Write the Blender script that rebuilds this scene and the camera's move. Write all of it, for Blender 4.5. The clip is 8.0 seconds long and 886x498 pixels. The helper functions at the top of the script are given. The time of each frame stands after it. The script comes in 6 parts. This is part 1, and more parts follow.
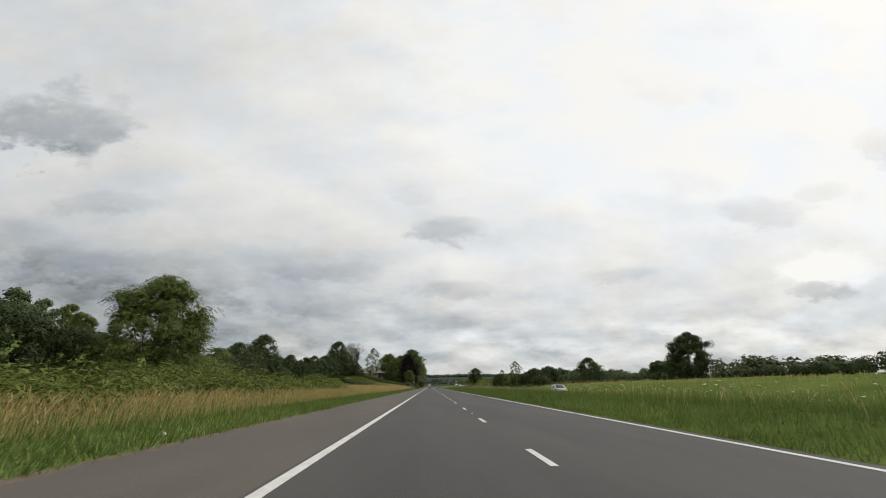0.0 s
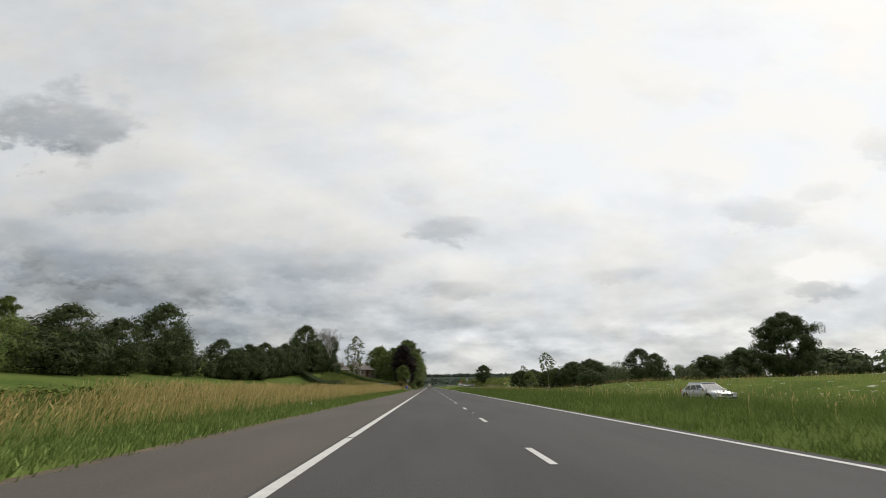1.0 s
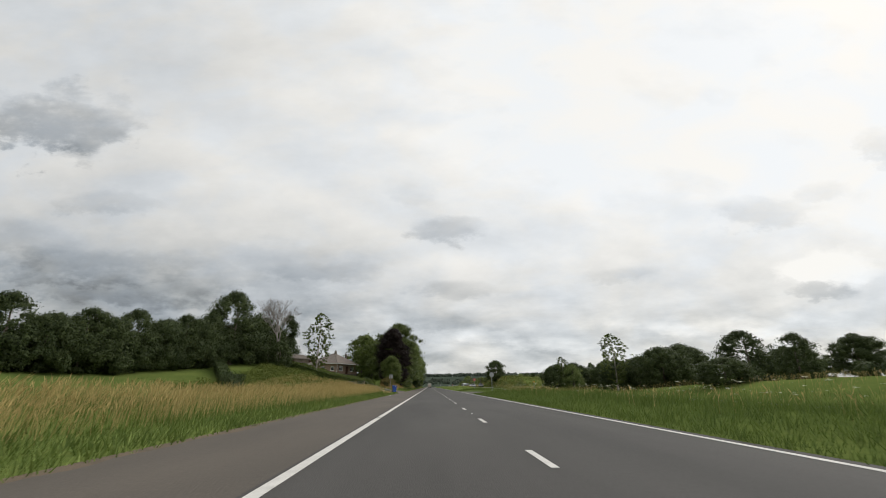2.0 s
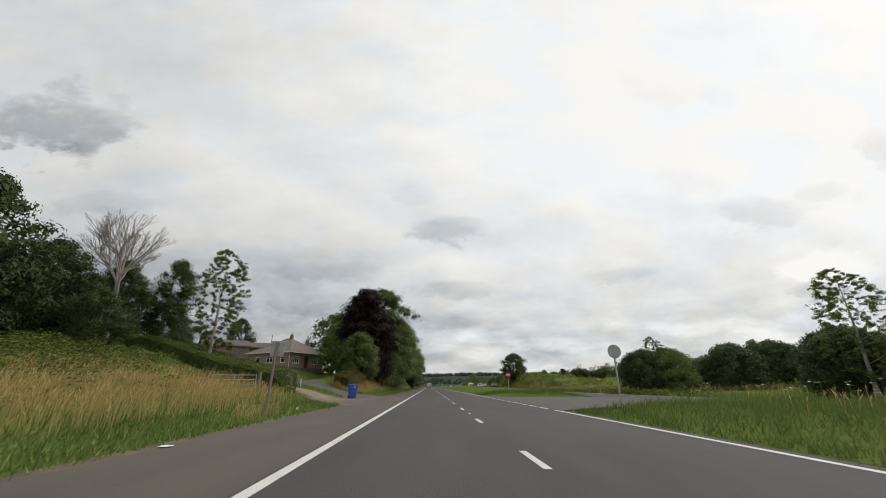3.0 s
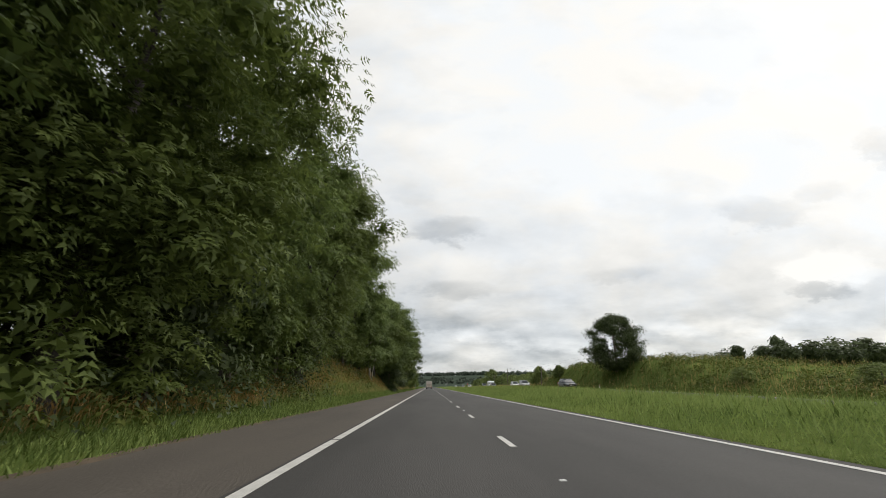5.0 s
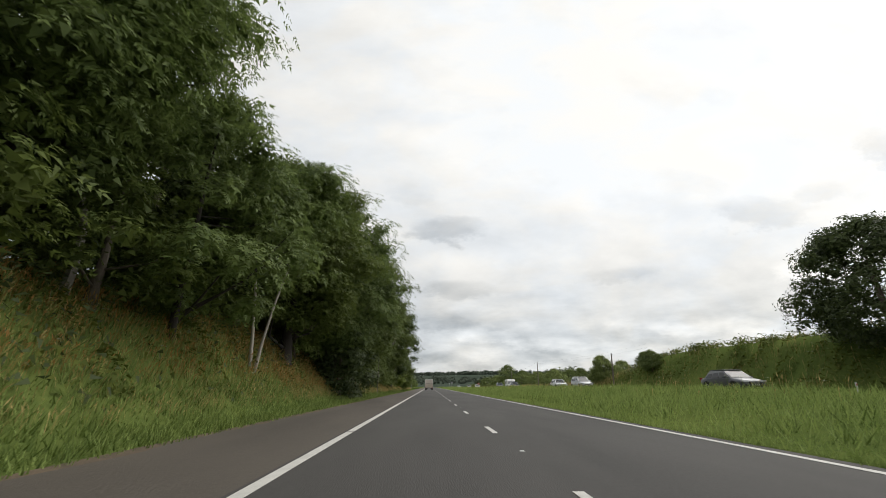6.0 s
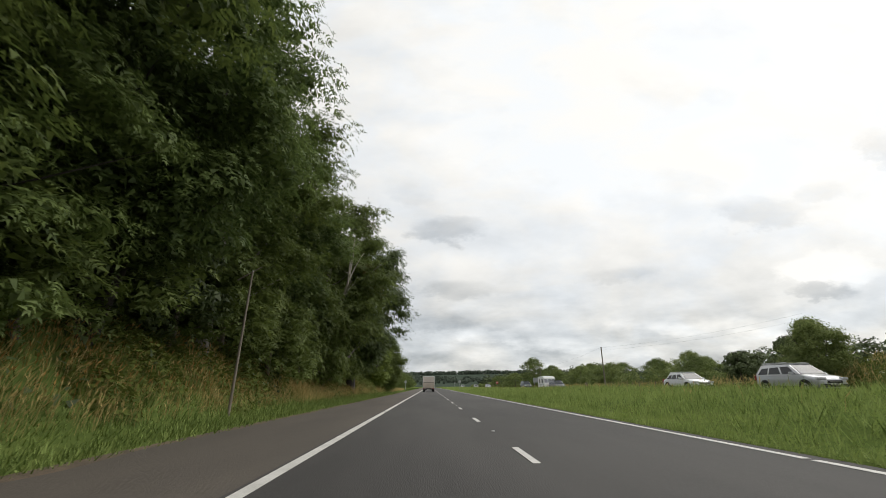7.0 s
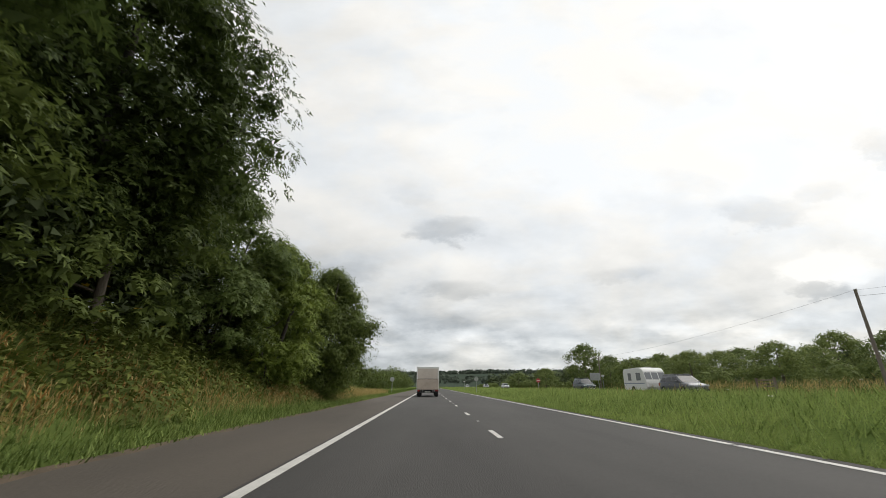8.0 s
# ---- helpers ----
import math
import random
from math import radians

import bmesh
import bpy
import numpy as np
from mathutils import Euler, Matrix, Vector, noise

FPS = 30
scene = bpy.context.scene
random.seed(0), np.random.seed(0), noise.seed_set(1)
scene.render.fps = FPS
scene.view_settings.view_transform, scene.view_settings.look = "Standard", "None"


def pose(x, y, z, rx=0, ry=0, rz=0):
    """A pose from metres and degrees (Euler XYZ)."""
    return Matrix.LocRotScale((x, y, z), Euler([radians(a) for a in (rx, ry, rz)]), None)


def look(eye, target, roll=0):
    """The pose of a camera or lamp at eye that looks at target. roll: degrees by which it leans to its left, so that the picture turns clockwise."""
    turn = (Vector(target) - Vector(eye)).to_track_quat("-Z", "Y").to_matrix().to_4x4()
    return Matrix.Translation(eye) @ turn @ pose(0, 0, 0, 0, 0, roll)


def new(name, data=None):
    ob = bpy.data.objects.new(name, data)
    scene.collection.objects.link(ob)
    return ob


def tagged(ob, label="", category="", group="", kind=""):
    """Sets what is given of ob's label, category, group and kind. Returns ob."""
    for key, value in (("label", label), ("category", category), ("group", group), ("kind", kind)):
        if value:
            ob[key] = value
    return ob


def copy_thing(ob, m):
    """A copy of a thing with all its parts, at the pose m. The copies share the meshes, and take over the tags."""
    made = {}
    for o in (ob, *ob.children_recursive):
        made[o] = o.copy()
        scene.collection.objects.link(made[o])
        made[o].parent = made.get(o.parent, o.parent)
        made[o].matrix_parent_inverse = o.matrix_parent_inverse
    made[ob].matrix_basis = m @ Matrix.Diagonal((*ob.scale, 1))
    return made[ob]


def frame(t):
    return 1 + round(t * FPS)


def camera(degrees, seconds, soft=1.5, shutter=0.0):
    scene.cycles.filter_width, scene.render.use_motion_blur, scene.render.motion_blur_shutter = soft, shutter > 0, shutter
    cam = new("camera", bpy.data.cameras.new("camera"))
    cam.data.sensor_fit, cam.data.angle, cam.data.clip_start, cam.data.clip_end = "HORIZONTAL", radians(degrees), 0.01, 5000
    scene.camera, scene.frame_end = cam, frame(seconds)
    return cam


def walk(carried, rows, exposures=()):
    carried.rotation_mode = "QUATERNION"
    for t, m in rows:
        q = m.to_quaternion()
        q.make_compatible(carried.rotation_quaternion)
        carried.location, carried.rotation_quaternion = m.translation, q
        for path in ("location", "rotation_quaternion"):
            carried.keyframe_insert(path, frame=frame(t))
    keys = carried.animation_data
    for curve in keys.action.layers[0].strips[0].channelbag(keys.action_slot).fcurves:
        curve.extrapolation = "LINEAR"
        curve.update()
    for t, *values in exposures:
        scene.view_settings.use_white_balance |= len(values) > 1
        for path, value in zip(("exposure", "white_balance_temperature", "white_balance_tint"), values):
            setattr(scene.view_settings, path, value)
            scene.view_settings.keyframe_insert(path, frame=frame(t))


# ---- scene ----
# ---- camera ----
P = 6.3                      # metres from one lane dash to the next
EYE = 0.95                   # height of the lens over the road
cam = camera(97.8, 8.0, soft=0.9, shutter=0.02)
TRAVEL = [(0.0, 0.0, 0.0), (0.5, 2.97, -0.04), (1.0, 5.98, -0.04), (1.5, 8.985, -0.03), (3.0, 18.03, 0.13),
          (3.5, 20.95, 0.13), (4.0, 23.9, 0.14), (4.5, 26.84, 0.19), (6.0, 35.42, 0.17), (6.5, 38.22, 0.17),
          (7.0, 40.97, 0.18), (7.5, 43.74, 0.24), (8.0, 46.55, 0.2)]
walk(cam, [(t, pose(x * EYE, n * P, EYE, 109.56, 0, -1.89)) for t, n, x in TRAVEL],
     exposures=[(0.0, -0.06), (3.5, -0.06), (4.6, 0.0), (6.0, 0.05), (8.0, 0.05)])

# ---- sky and sun ----
SUN_AZ, SUN_EL = radians(62), radians(42)
world = bpy.data.worlds.new("overcast_sky")
scene.world = world
world.use_nodes = True
wt = world.node_tree
wt.nodes.clear()


def wnode(kind, **kw):
    n = wt.nodes.new(kind)
    for k, v in kw.items():
        if k == "op":
            n.operation = v
        else:
            n.inputs[int(k[1:])].default_value = v
    return n


def wmath(op, a, b=None, c=None):
    n = wt.nodes.new("ShaderNodeMath")
    n.operation = op
    for i, v in enumerate((a, b, c)):
        if v is None:
            continue
        if isinstance(v, (int, float)):
            n.inputs[i].default_value = v
        else:
            wt.links.new(v, n.inputs[i])
    return n.outputs[0]


def wrange(v, a, b, lo, hi, smooth=True):
    n = wt.nodes.new("ShaderNodeMapRange")
    n.interpolation_type = "SMOOTHSTEP" if smooth else "LINEAR"
    n.clamp = True
    wt.links.new(v, n.inputs[0])
    for i, x in enumerate((a, b, lo, hi)):
        n.inputs[1 + i].default_value = x
    return n.outputs[0]


def wnoise(vec, scale, detail, rough, distort=0.0):
    n = wt.nodes.new("ShaderNodeTexNoise")
    n.inputs["Scale"].default_value, n.inputs["Detail"].default_value = scale, detail
    n.inputs["Roughness"].default_value, n.inputs["Distortion"].default_value = rough, distort
    wt.links.new(vec, n.inputs["Vector"])
    return n.outputs[0]


tex = wt.nodes.new("ShaderNodeTexCoord")
sep = wt.nodes.new("ShaderNodeSeparateXYZ")
wt.links.new(tex.outputs["Generated"], sep.inputs[0])
dx, dy, dz = sep.outputs
up = wmath("MAXIMUM", dz, 0.0)
# the cloud layer as a flat sheet high above, so that it foreshortens towards the horizon
flat = wt.nodes.new("ShaderNodeCombineXYZ")
low = wmath("ADD", up, 0.22)
wt.links.new(wmath("DIVIDE", dx, low), flat.inputs[0])
wt.links.new(wmath("DIVIDE", dy, low), flat.inputs[1])
broad = wnoise(flat.outputs[0], 0.75, 5.0, 0.5, 0.05)
fine = wnoise(flat.outputs[0], 2.0, 9.0, 0.55, 0.0)
# a flat chart of the sky ahead, square to the camera's constant view axis: u to the side, v upwards
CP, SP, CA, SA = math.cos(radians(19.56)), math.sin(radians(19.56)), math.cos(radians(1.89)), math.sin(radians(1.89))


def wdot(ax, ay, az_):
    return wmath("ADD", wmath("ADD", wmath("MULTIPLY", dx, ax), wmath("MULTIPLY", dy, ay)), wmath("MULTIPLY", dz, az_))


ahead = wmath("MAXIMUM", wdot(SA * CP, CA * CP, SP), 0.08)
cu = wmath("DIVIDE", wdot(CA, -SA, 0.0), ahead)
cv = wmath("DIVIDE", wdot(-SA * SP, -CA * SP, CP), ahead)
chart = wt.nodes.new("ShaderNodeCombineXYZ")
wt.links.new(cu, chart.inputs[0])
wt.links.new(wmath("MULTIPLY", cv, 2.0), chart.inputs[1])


def wshift(vec, by):
    n = wt.nodes.new("ShaderNodeVectorMath")
    n.operation = "ADD"
    n.inputs[1].default_value = by
    wt.links.new(vec, n.inputs[0])
    return n.outputs[0]


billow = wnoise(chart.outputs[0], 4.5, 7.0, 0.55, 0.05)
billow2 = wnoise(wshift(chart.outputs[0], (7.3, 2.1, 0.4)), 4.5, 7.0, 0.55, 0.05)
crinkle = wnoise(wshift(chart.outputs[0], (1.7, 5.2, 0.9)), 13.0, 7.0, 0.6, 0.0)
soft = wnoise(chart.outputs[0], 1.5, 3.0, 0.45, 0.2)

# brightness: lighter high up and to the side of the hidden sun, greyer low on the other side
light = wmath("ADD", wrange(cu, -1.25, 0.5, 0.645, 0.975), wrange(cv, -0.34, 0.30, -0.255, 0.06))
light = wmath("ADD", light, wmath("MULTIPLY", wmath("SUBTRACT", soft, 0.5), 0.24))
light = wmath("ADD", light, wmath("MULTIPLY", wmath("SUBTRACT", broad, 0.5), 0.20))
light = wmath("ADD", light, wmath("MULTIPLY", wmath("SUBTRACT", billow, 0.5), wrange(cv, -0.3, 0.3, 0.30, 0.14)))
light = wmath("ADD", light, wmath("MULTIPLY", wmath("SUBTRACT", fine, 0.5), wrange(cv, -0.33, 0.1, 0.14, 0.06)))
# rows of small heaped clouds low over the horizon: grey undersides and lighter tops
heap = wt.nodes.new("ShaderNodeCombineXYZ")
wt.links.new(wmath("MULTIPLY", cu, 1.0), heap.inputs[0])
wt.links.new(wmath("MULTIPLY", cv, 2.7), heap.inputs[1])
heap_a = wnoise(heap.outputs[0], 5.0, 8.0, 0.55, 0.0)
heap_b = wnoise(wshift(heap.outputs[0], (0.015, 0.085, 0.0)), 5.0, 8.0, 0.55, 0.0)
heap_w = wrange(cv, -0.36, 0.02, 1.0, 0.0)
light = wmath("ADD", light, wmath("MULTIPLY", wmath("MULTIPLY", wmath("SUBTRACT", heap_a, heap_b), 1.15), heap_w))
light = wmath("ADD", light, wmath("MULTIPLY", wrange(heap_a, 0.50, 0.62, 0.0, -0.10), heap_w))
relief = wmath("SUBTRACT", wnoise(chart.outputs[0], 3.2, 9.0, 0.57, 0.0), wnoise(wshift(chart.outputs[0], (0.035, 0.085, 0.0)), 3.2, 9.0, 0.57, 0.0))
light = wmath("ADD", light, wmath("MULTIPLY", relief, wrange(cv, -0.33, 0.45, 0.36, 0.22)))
# single clouds, set on the chart as the camera sees them: side, height, half width, half height, darker (-) or lighter
# (+)
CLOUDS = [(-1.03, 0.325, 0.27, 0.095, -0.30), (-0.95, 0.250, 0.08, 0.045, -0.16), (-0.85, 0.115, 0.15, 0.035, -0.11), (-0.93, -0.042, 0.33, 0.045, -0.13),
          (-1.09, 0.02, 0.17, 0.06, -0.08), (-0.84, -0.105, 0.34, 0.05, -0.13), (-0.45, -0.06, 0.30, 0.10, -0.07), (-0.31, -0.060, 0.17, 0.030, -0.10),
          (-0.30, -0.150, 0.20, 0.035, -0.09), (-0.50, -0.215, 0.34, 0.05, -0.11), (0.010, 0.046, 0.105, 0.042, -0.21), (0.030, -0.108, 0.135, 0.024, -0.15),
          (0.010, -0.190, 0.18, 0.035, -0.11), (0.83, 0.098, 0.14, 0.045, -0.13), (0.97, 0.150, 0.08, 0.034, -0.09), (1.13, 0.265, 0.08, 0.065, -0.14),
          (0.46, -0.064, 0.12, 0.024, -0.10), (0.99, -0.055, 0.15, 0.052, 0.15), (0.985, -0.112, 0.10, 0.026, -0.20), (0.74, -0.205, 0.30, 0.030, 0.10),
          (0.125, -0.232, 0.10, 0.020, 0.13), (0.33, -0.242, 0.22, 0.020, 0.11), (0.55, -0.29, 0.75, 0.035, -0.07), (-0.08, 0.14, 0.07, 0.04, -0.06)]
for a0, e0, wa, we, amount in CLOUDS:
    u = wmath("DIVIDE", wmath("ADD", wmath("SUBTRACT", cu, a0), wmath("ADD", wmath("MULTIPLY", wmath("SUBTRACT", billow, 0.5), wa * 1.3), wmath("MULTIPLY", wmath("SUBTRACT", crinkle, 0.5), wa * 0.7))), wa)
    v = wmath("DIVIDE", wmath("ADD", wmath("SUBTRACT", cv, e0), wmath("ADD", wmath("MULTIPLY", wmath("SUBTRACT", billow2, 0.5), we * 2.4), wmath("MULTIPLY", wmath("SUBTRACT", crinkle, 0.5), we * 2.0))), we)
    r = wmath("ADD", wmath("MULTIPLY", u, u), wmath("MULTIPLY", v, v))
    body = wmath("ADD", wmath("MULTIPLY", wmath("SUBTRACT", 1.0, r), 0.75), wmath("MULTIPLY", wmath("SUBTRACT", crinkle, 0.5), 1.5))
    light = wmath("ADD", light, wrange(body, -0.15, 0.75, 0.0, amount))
light = wmath("MINIMUM", wmath("MAXIMUM", light, 0.16), 1.0)
ramp = wt.nodes.new("ShaderNodeValToRGB")
wt.links.new(light, ramp.inputs[0])
els = ramp.color_ramp.elements
els[0].position, els[0].color = 0.0, (0.0, 0.0, 0.0, 1)
els[1].position, els[1].color = 1.0, (1.0, 1.0, 0.98, 1)
e_ = els.new(0.4)
e_.color = (0.378, 0.402, 0.418, 1)
sky = wt.nodes.new("ShaderNodeTexSky")
sky.sky_type, sky.sun_disc, sky.sun_elevation, sky.sun_rotation = "NISHITA", False, SUN_EL, SUN_AZ
dim = wt.nodes.new("ShaderNodeVectorMath")
dim.operation = "SCALE"
dim.inputs["Scale"].default_value = 0.10
wt.links.new(sky.outputs[0], dim.inputs[0])
mix = wt.nodes.new("ShaderNodeMix")
mix.data_type = "RGBA"
mix.inputs[0].default_value = 0.93
wt.links.new(dim.outputs[0], mix.inputs[6])
wt.links.new(ramp.outputs[0], mix.inputs[7])
hue = wt.nodes.new("ShaderNodeMix")
hue.data_type = "RGBA"
wt.links.new(wrange(wnoise(chart.outputs[0], 3.4, 6.0, 0.55, 0.4), 0.36, 0.64, 0.0, 1.0), hue.inputs[0])
hue.inputs[6].default_value, hue.inputs[7].default_value = (0.967, 0.99, 1.02, 1), (1.025, 1.002, 0.968, 1)
toned = wt.nodes.new("ShaderNodeVectorMath")
toned.operation = "MULTIPLY"
wt.links.new(mix.outputs[2], toned.inputs[0])
wt.links.new(hue.outputs[2], toned.inputs[1])
bg = wt.nodes.new("ShaderNodeBackground")
bg.inputs[1].default_value = 1.0
wt.links.new(toned.outputs[0], bg.inputs[0])
out = wt.nodes.new("ShaderNodeOutputWorld")
wt.links.new(bg.outputs[0], out.inputs[0])

sun_data = bpy.data.lights.new("sun", "SUN")
sun_data.energy, sun_data.angle, sun_data.color = 1.6, radians(45), (1.0, 0.96, 0.9)
sun = new("sun", sun_data)
sun.matrix_world = look((60, 60, 100), (60 - 40 * math.sin(SUN_AZ) * math.cos(SUN_EL), 60 - 40 * math.cos(SUN_AZ) * math.cos(SUN_EL), 100 - 40 * math.sin(SUN_EL)))

# ---- materials ----
def material(name, base, rough=0.8, second=None, scale=4.0, fine=40.0, bump=0.3, metal=0.0, spec=0.3, island=0.0, translucent=0.0, contrast=0.5, stretch=None, per_object=0.0):
    """A procedural surface: two colours mixed by noise at two scales, with fine relief."""
    m = bpy.data.materials.new(name)
    m.use_nodes = True
    nt = m.node_tree
    b = nt.nodes["Principled BSDF"]
    b.inputs["Roughness"].default_value, b.inputs["Metallic"].default_value = rough, metal
    b.inputs["Specular IOR Level"].default_value = spec
    second = second or tuple(c * 0.75 for c in base)
    tc = nt.nodes.new("ShaderNodeTexCoord")
    src = tc.outputs["Object"]
    if stretch:
        mp = nt.nodes.new("ShaderNodeMapping")
        mp.inputs["Scale"].default_value = stretch
        nt.links.new(src, mp.inputs[0])
        src = mp.outputs[0]

    def tn(s, d):
        n = nt.nodes.new("ShaderNodeTexNoise")
        n.inputs["Scale"].default_value, n.inputs["Detail"].default_value, n.inputs["Roughness"].default_value = s, d, 0.6
        nt.links.new(src, n.inputs["Vector"])
        return n.outputs[0]
    big, small = tn(scale, 4), tn(fine, 3)

    def mth(op, a, c):
        n = nt.nodes.new("ShaderNodeMath")
        n.operation = op
        for i, v in enumerate((a, c)):
            if isinstance(v, (int, float)):
                n.inputs[i].default_value = v
            else:
                nt.links.new(v, n.inputs[i])
        return n.outputs[0]
    f = mth("ADD", mth("MULTIPLY", mth("SUBTRACT", big, 0.5), 2.6 * contrast), mth("MULTIPLY", mth("SUBTRACT", small, 0.5), 1.6 * contrast))
    f = mth("ADD", f, 0.5)
    if island:
        g = nt.nodes.new("ShaderNodeNewGeometry")
        f = mth("ADD", f, mth("MULTIPLY", mth("SUBTRACT", g.outputs["Random Per Island"], 0.5), island))
    if per_object:
        o = nt.nodes.new("ShaderNodeObjectInfo")
        f = mth("ADD", f, mth("MULTIPLY", mth("SUBTRACT", o.outputs["Random"], 0.5), per_object))
    mx = nt.nodes.new("ShaderNodeMix")
    mx.data_type = "RGBA"
    mx.clamp_factor = True
    nt.links.new(f, mx.inputs[0])
    mx.inputs[6].default_value, mx.inputs[7].default_value = (*second, 1), (*base, 1)
    nt.links.new(mx.outputs[2], b.inputs["Base Color"])
    if bump:
        bp = nt.nodes.new("ShaderNodeBump")
        bp.inputs["Strength"].default_value, bp.inputs["Distance"].default_value = bump, 0.02
        nt.links.new(small, bp.inputs["Height"])
        nt.links.new(bp.outputs[0], b.inputs["Normal"])
    if translucent:
        tr = nt.nodes.new("ShaderNodeBsdfTranslucent")
        nt.links.new(mx.outputs[2], tr.inputs[0])
        ms = nt.nodes.new("ShaderNodeMixShader")
        ms.inputs[0].default_value = translucent
        nt.links.new(b.outputs[0], ms.inputs[1])
        nt.links.new(tr.outputs[0], ms.inputs[2])
        nt.links.new(ms.outputs[0], nt.nodes["Material Output"].inputs[0])
    return m


M_ROAD = material("asphalt", (0.076, 0.0715, 0.067), 0.85, (0.047, 0.0445, 0.042), 0.5, 60, 0.25, contrast=0.85, stretch=(1.0, 0.18, 1.0))
M_SHOULDER = material("shoulder_asphalt", (0.122, 0.104, 0.086), 0.9, (0.074, 0.065, 0.055), 0.5, 45, 0.5, contrast=0.6, stretch=(1.0, 0.25, 1.0))
M_TRACK = material("gravel_track", (0.30, 0.215, 0.14), 0.95, (0.125, 0.105, 0.084), 1.7, 18, 0.8, contrast=1.0)
M_DRIVE = material("worn_tarmac", (0.11, 0.10, 0.09), 0.9, (0.075, 0.07, 0.062), 0.5, 30, 0.5)
M_MOUTH = material("dusty_tarmac", (0.165, 0.132, 0.10), 0.9, (0.078, 0.07, 0.062), 0.45, 28, 0.6, contrast=0.9)
M_GRIT = material("grit", (0.17, 0.125, 0.085), 0.95, (0.085, 0.07, 0.052), 1.6, 35, 0.6, contrast=1.0)
M_SOIL = material("bare_soil", (0.13, 0.075, 0.045), 0.95, (0.08, 0.05, 0.03), 1.2, 25, 0.7)
M_PAINT = material("road_paint", (0.72, 0.70, 0.66), 0.7, (0.46, 0.45, 0.42), 2.5, 60, 0.2, contrast=0.6)
M_GROUND = material("grass_ground", (0.128, 0.16, 0.044), 1.0, (0.072, 0.104, 0.028), 0.16, 5.0, 0.5, contrast=1.0, spec=0.0)
M_GRASS = material("green_grass", (0.152, 0.205, 0.046), 0.75, (0.077, 0.118, 0.027), 0.25, 3.0, 0, spec=0.2, island=0.7, translucent=0.25)
M_GRASS_PALE = material("pale_grass", (0.345, 0.42, 0.13), 0.75, (0.195, 0.265, 0.075), 0.25, 3.0, 0, spec=0.2, island=0.7, translucent=0.3)
M_STRAW = material("dry_grass", (0.56, 0.42, 0.18), 0.8, (0.3, 0.235, 0.088), 0.3, 3.0, 0, spec=0.2, island=0.8, translucent=0.2)
M_DRYHEDGE = material("dry_hedge_leaves", (0.20, 0.165, 0.06), 0.8, (0.10, 0.095, 0.035), 0.6, 4.0, 0, spec=0.1, island=0.8, translucent=0.2)
M_RUST = material("rusty_grass", (0.46, 0.25, 0.085), 0.8, (0.26, 0.155, 0.05), 0.3, 3.0, 0, spec=0.1, island=0.8, translucent=0.2)
M_WEED = material("weed_leaves", (0.17, 0.195, 0.045), 0.7, (0.075, 0.1, 0.024), 0.4, 4.0, 0, spec=0.1, island=0.8, translucent=0.25)
M_UMBEL = material("white_flower", (0.6, 0.6, 0.48), 0.8, (0.42, 0.43, 0.3), 2, 20, 0, island=0.5)
M_YELLOW = material("yellow_flower", (0.65, 0.45, 0.05), 0.8, (0.5, 0.32, 0.04), 2, 20, 0, island=0.5)
M_LEAF = material("broad_leaves", (0.175, 0.220, 0.056), 0.6, (0.058, 0.082, 0.021), 0.45, 3.0, 0, spec=0.22, island=0.6, translucent=0.4, per_object=0.35)
M_LEAF_DEEP = material("deep_green_leaves", (0.125, 0.168, 0.044), 0.5, (0.042, 0.064, 0.018), 0.45, 3.0, 0, spec=0.25, island=0.6, translucent=0.3, per_object=0.3)
M_LEAF_ASH = material("ash_leaves", (0.215, 0.278, 0.084), 0.6, (0.066, 0.098, 0.03), 0.45, 3.0, 0, spec=0.22, island=0.55, translucent=0.4, per_object=0.35)
M_LEAF_LIME = material("lime_green_leaves", (0.25, 0.31, 0.06), 0.6, (0.09, 0.13, 0.026), 0.45, 3.0, 0, spec=0.2, island=0.55, translucent=0.3)
M_LEAF_DARK = material("dark_leaves", (0.085, 0.11, 0.04), 0.5, (0.034, 0.05, 0.019), 0.5, 3.0, 0, spec=0.15, island=0.9, translucent=0.32, per_object=0.3)
M_LEAF_PURPLE = material("purple_leaves", (0.032, 0.023, 0.019), 0.6, (0.014, 0.0105, 0.009), 0.5, 3.0, 0, spec=0.1, island=0.9, translucent=0.2)
M_LEAF_BUSH = material("bush_leaves", (0.24, 0.285, 0.095), 0.6, (0.108, 0.145, 0.05), 0.5, 3.0, 0, spec=0.1, island=0.9, translucent=0.36, per_object=0.4)
# paler and greyer than the near leaves, with some haze mixed into the colour
M_LEAF_FAR = material("hazy_distant_leaves", (0.13, 0.155, 0.075), 0.8, (0.078, 0.1, 0.05), 0.05, 0.6, 0, spec=0.1, island=0.8, per_object=0.3)
# far hills and their woods: distance haze is painted in as a blue-grey cast
M_LEAF_HILL_HAZE = material("hazy_hill_leaves", (0.125, 0.15, 0.112), 0.9, (0.085, 0.106, 0.083), 0.02, 0.3, 0, spec=0.05, island=0.7)
M_HILL_HAZE = material("hazy_wooded_hill", (0.07, 0.088, 0.066), 1.0, (0.047, 0.062, 0.048), 0.03, 0.25, 0.6, contrast=1.0, spec=0.0)
M_BARK = material("bark", (0.17, 0.14, 0.11), 0.9, (0.07, 0.06, 0.048), 3.0, 25, 0.8, stretch=(1, 1, 0.25))
M_BARK_PALE = material("pale_bark", (0.42, 0.38, 0.33), 0.85, (0.20, 0.18, 0.15), 3.0, 25, 0.6, stretch=(1, 1, 0.3))
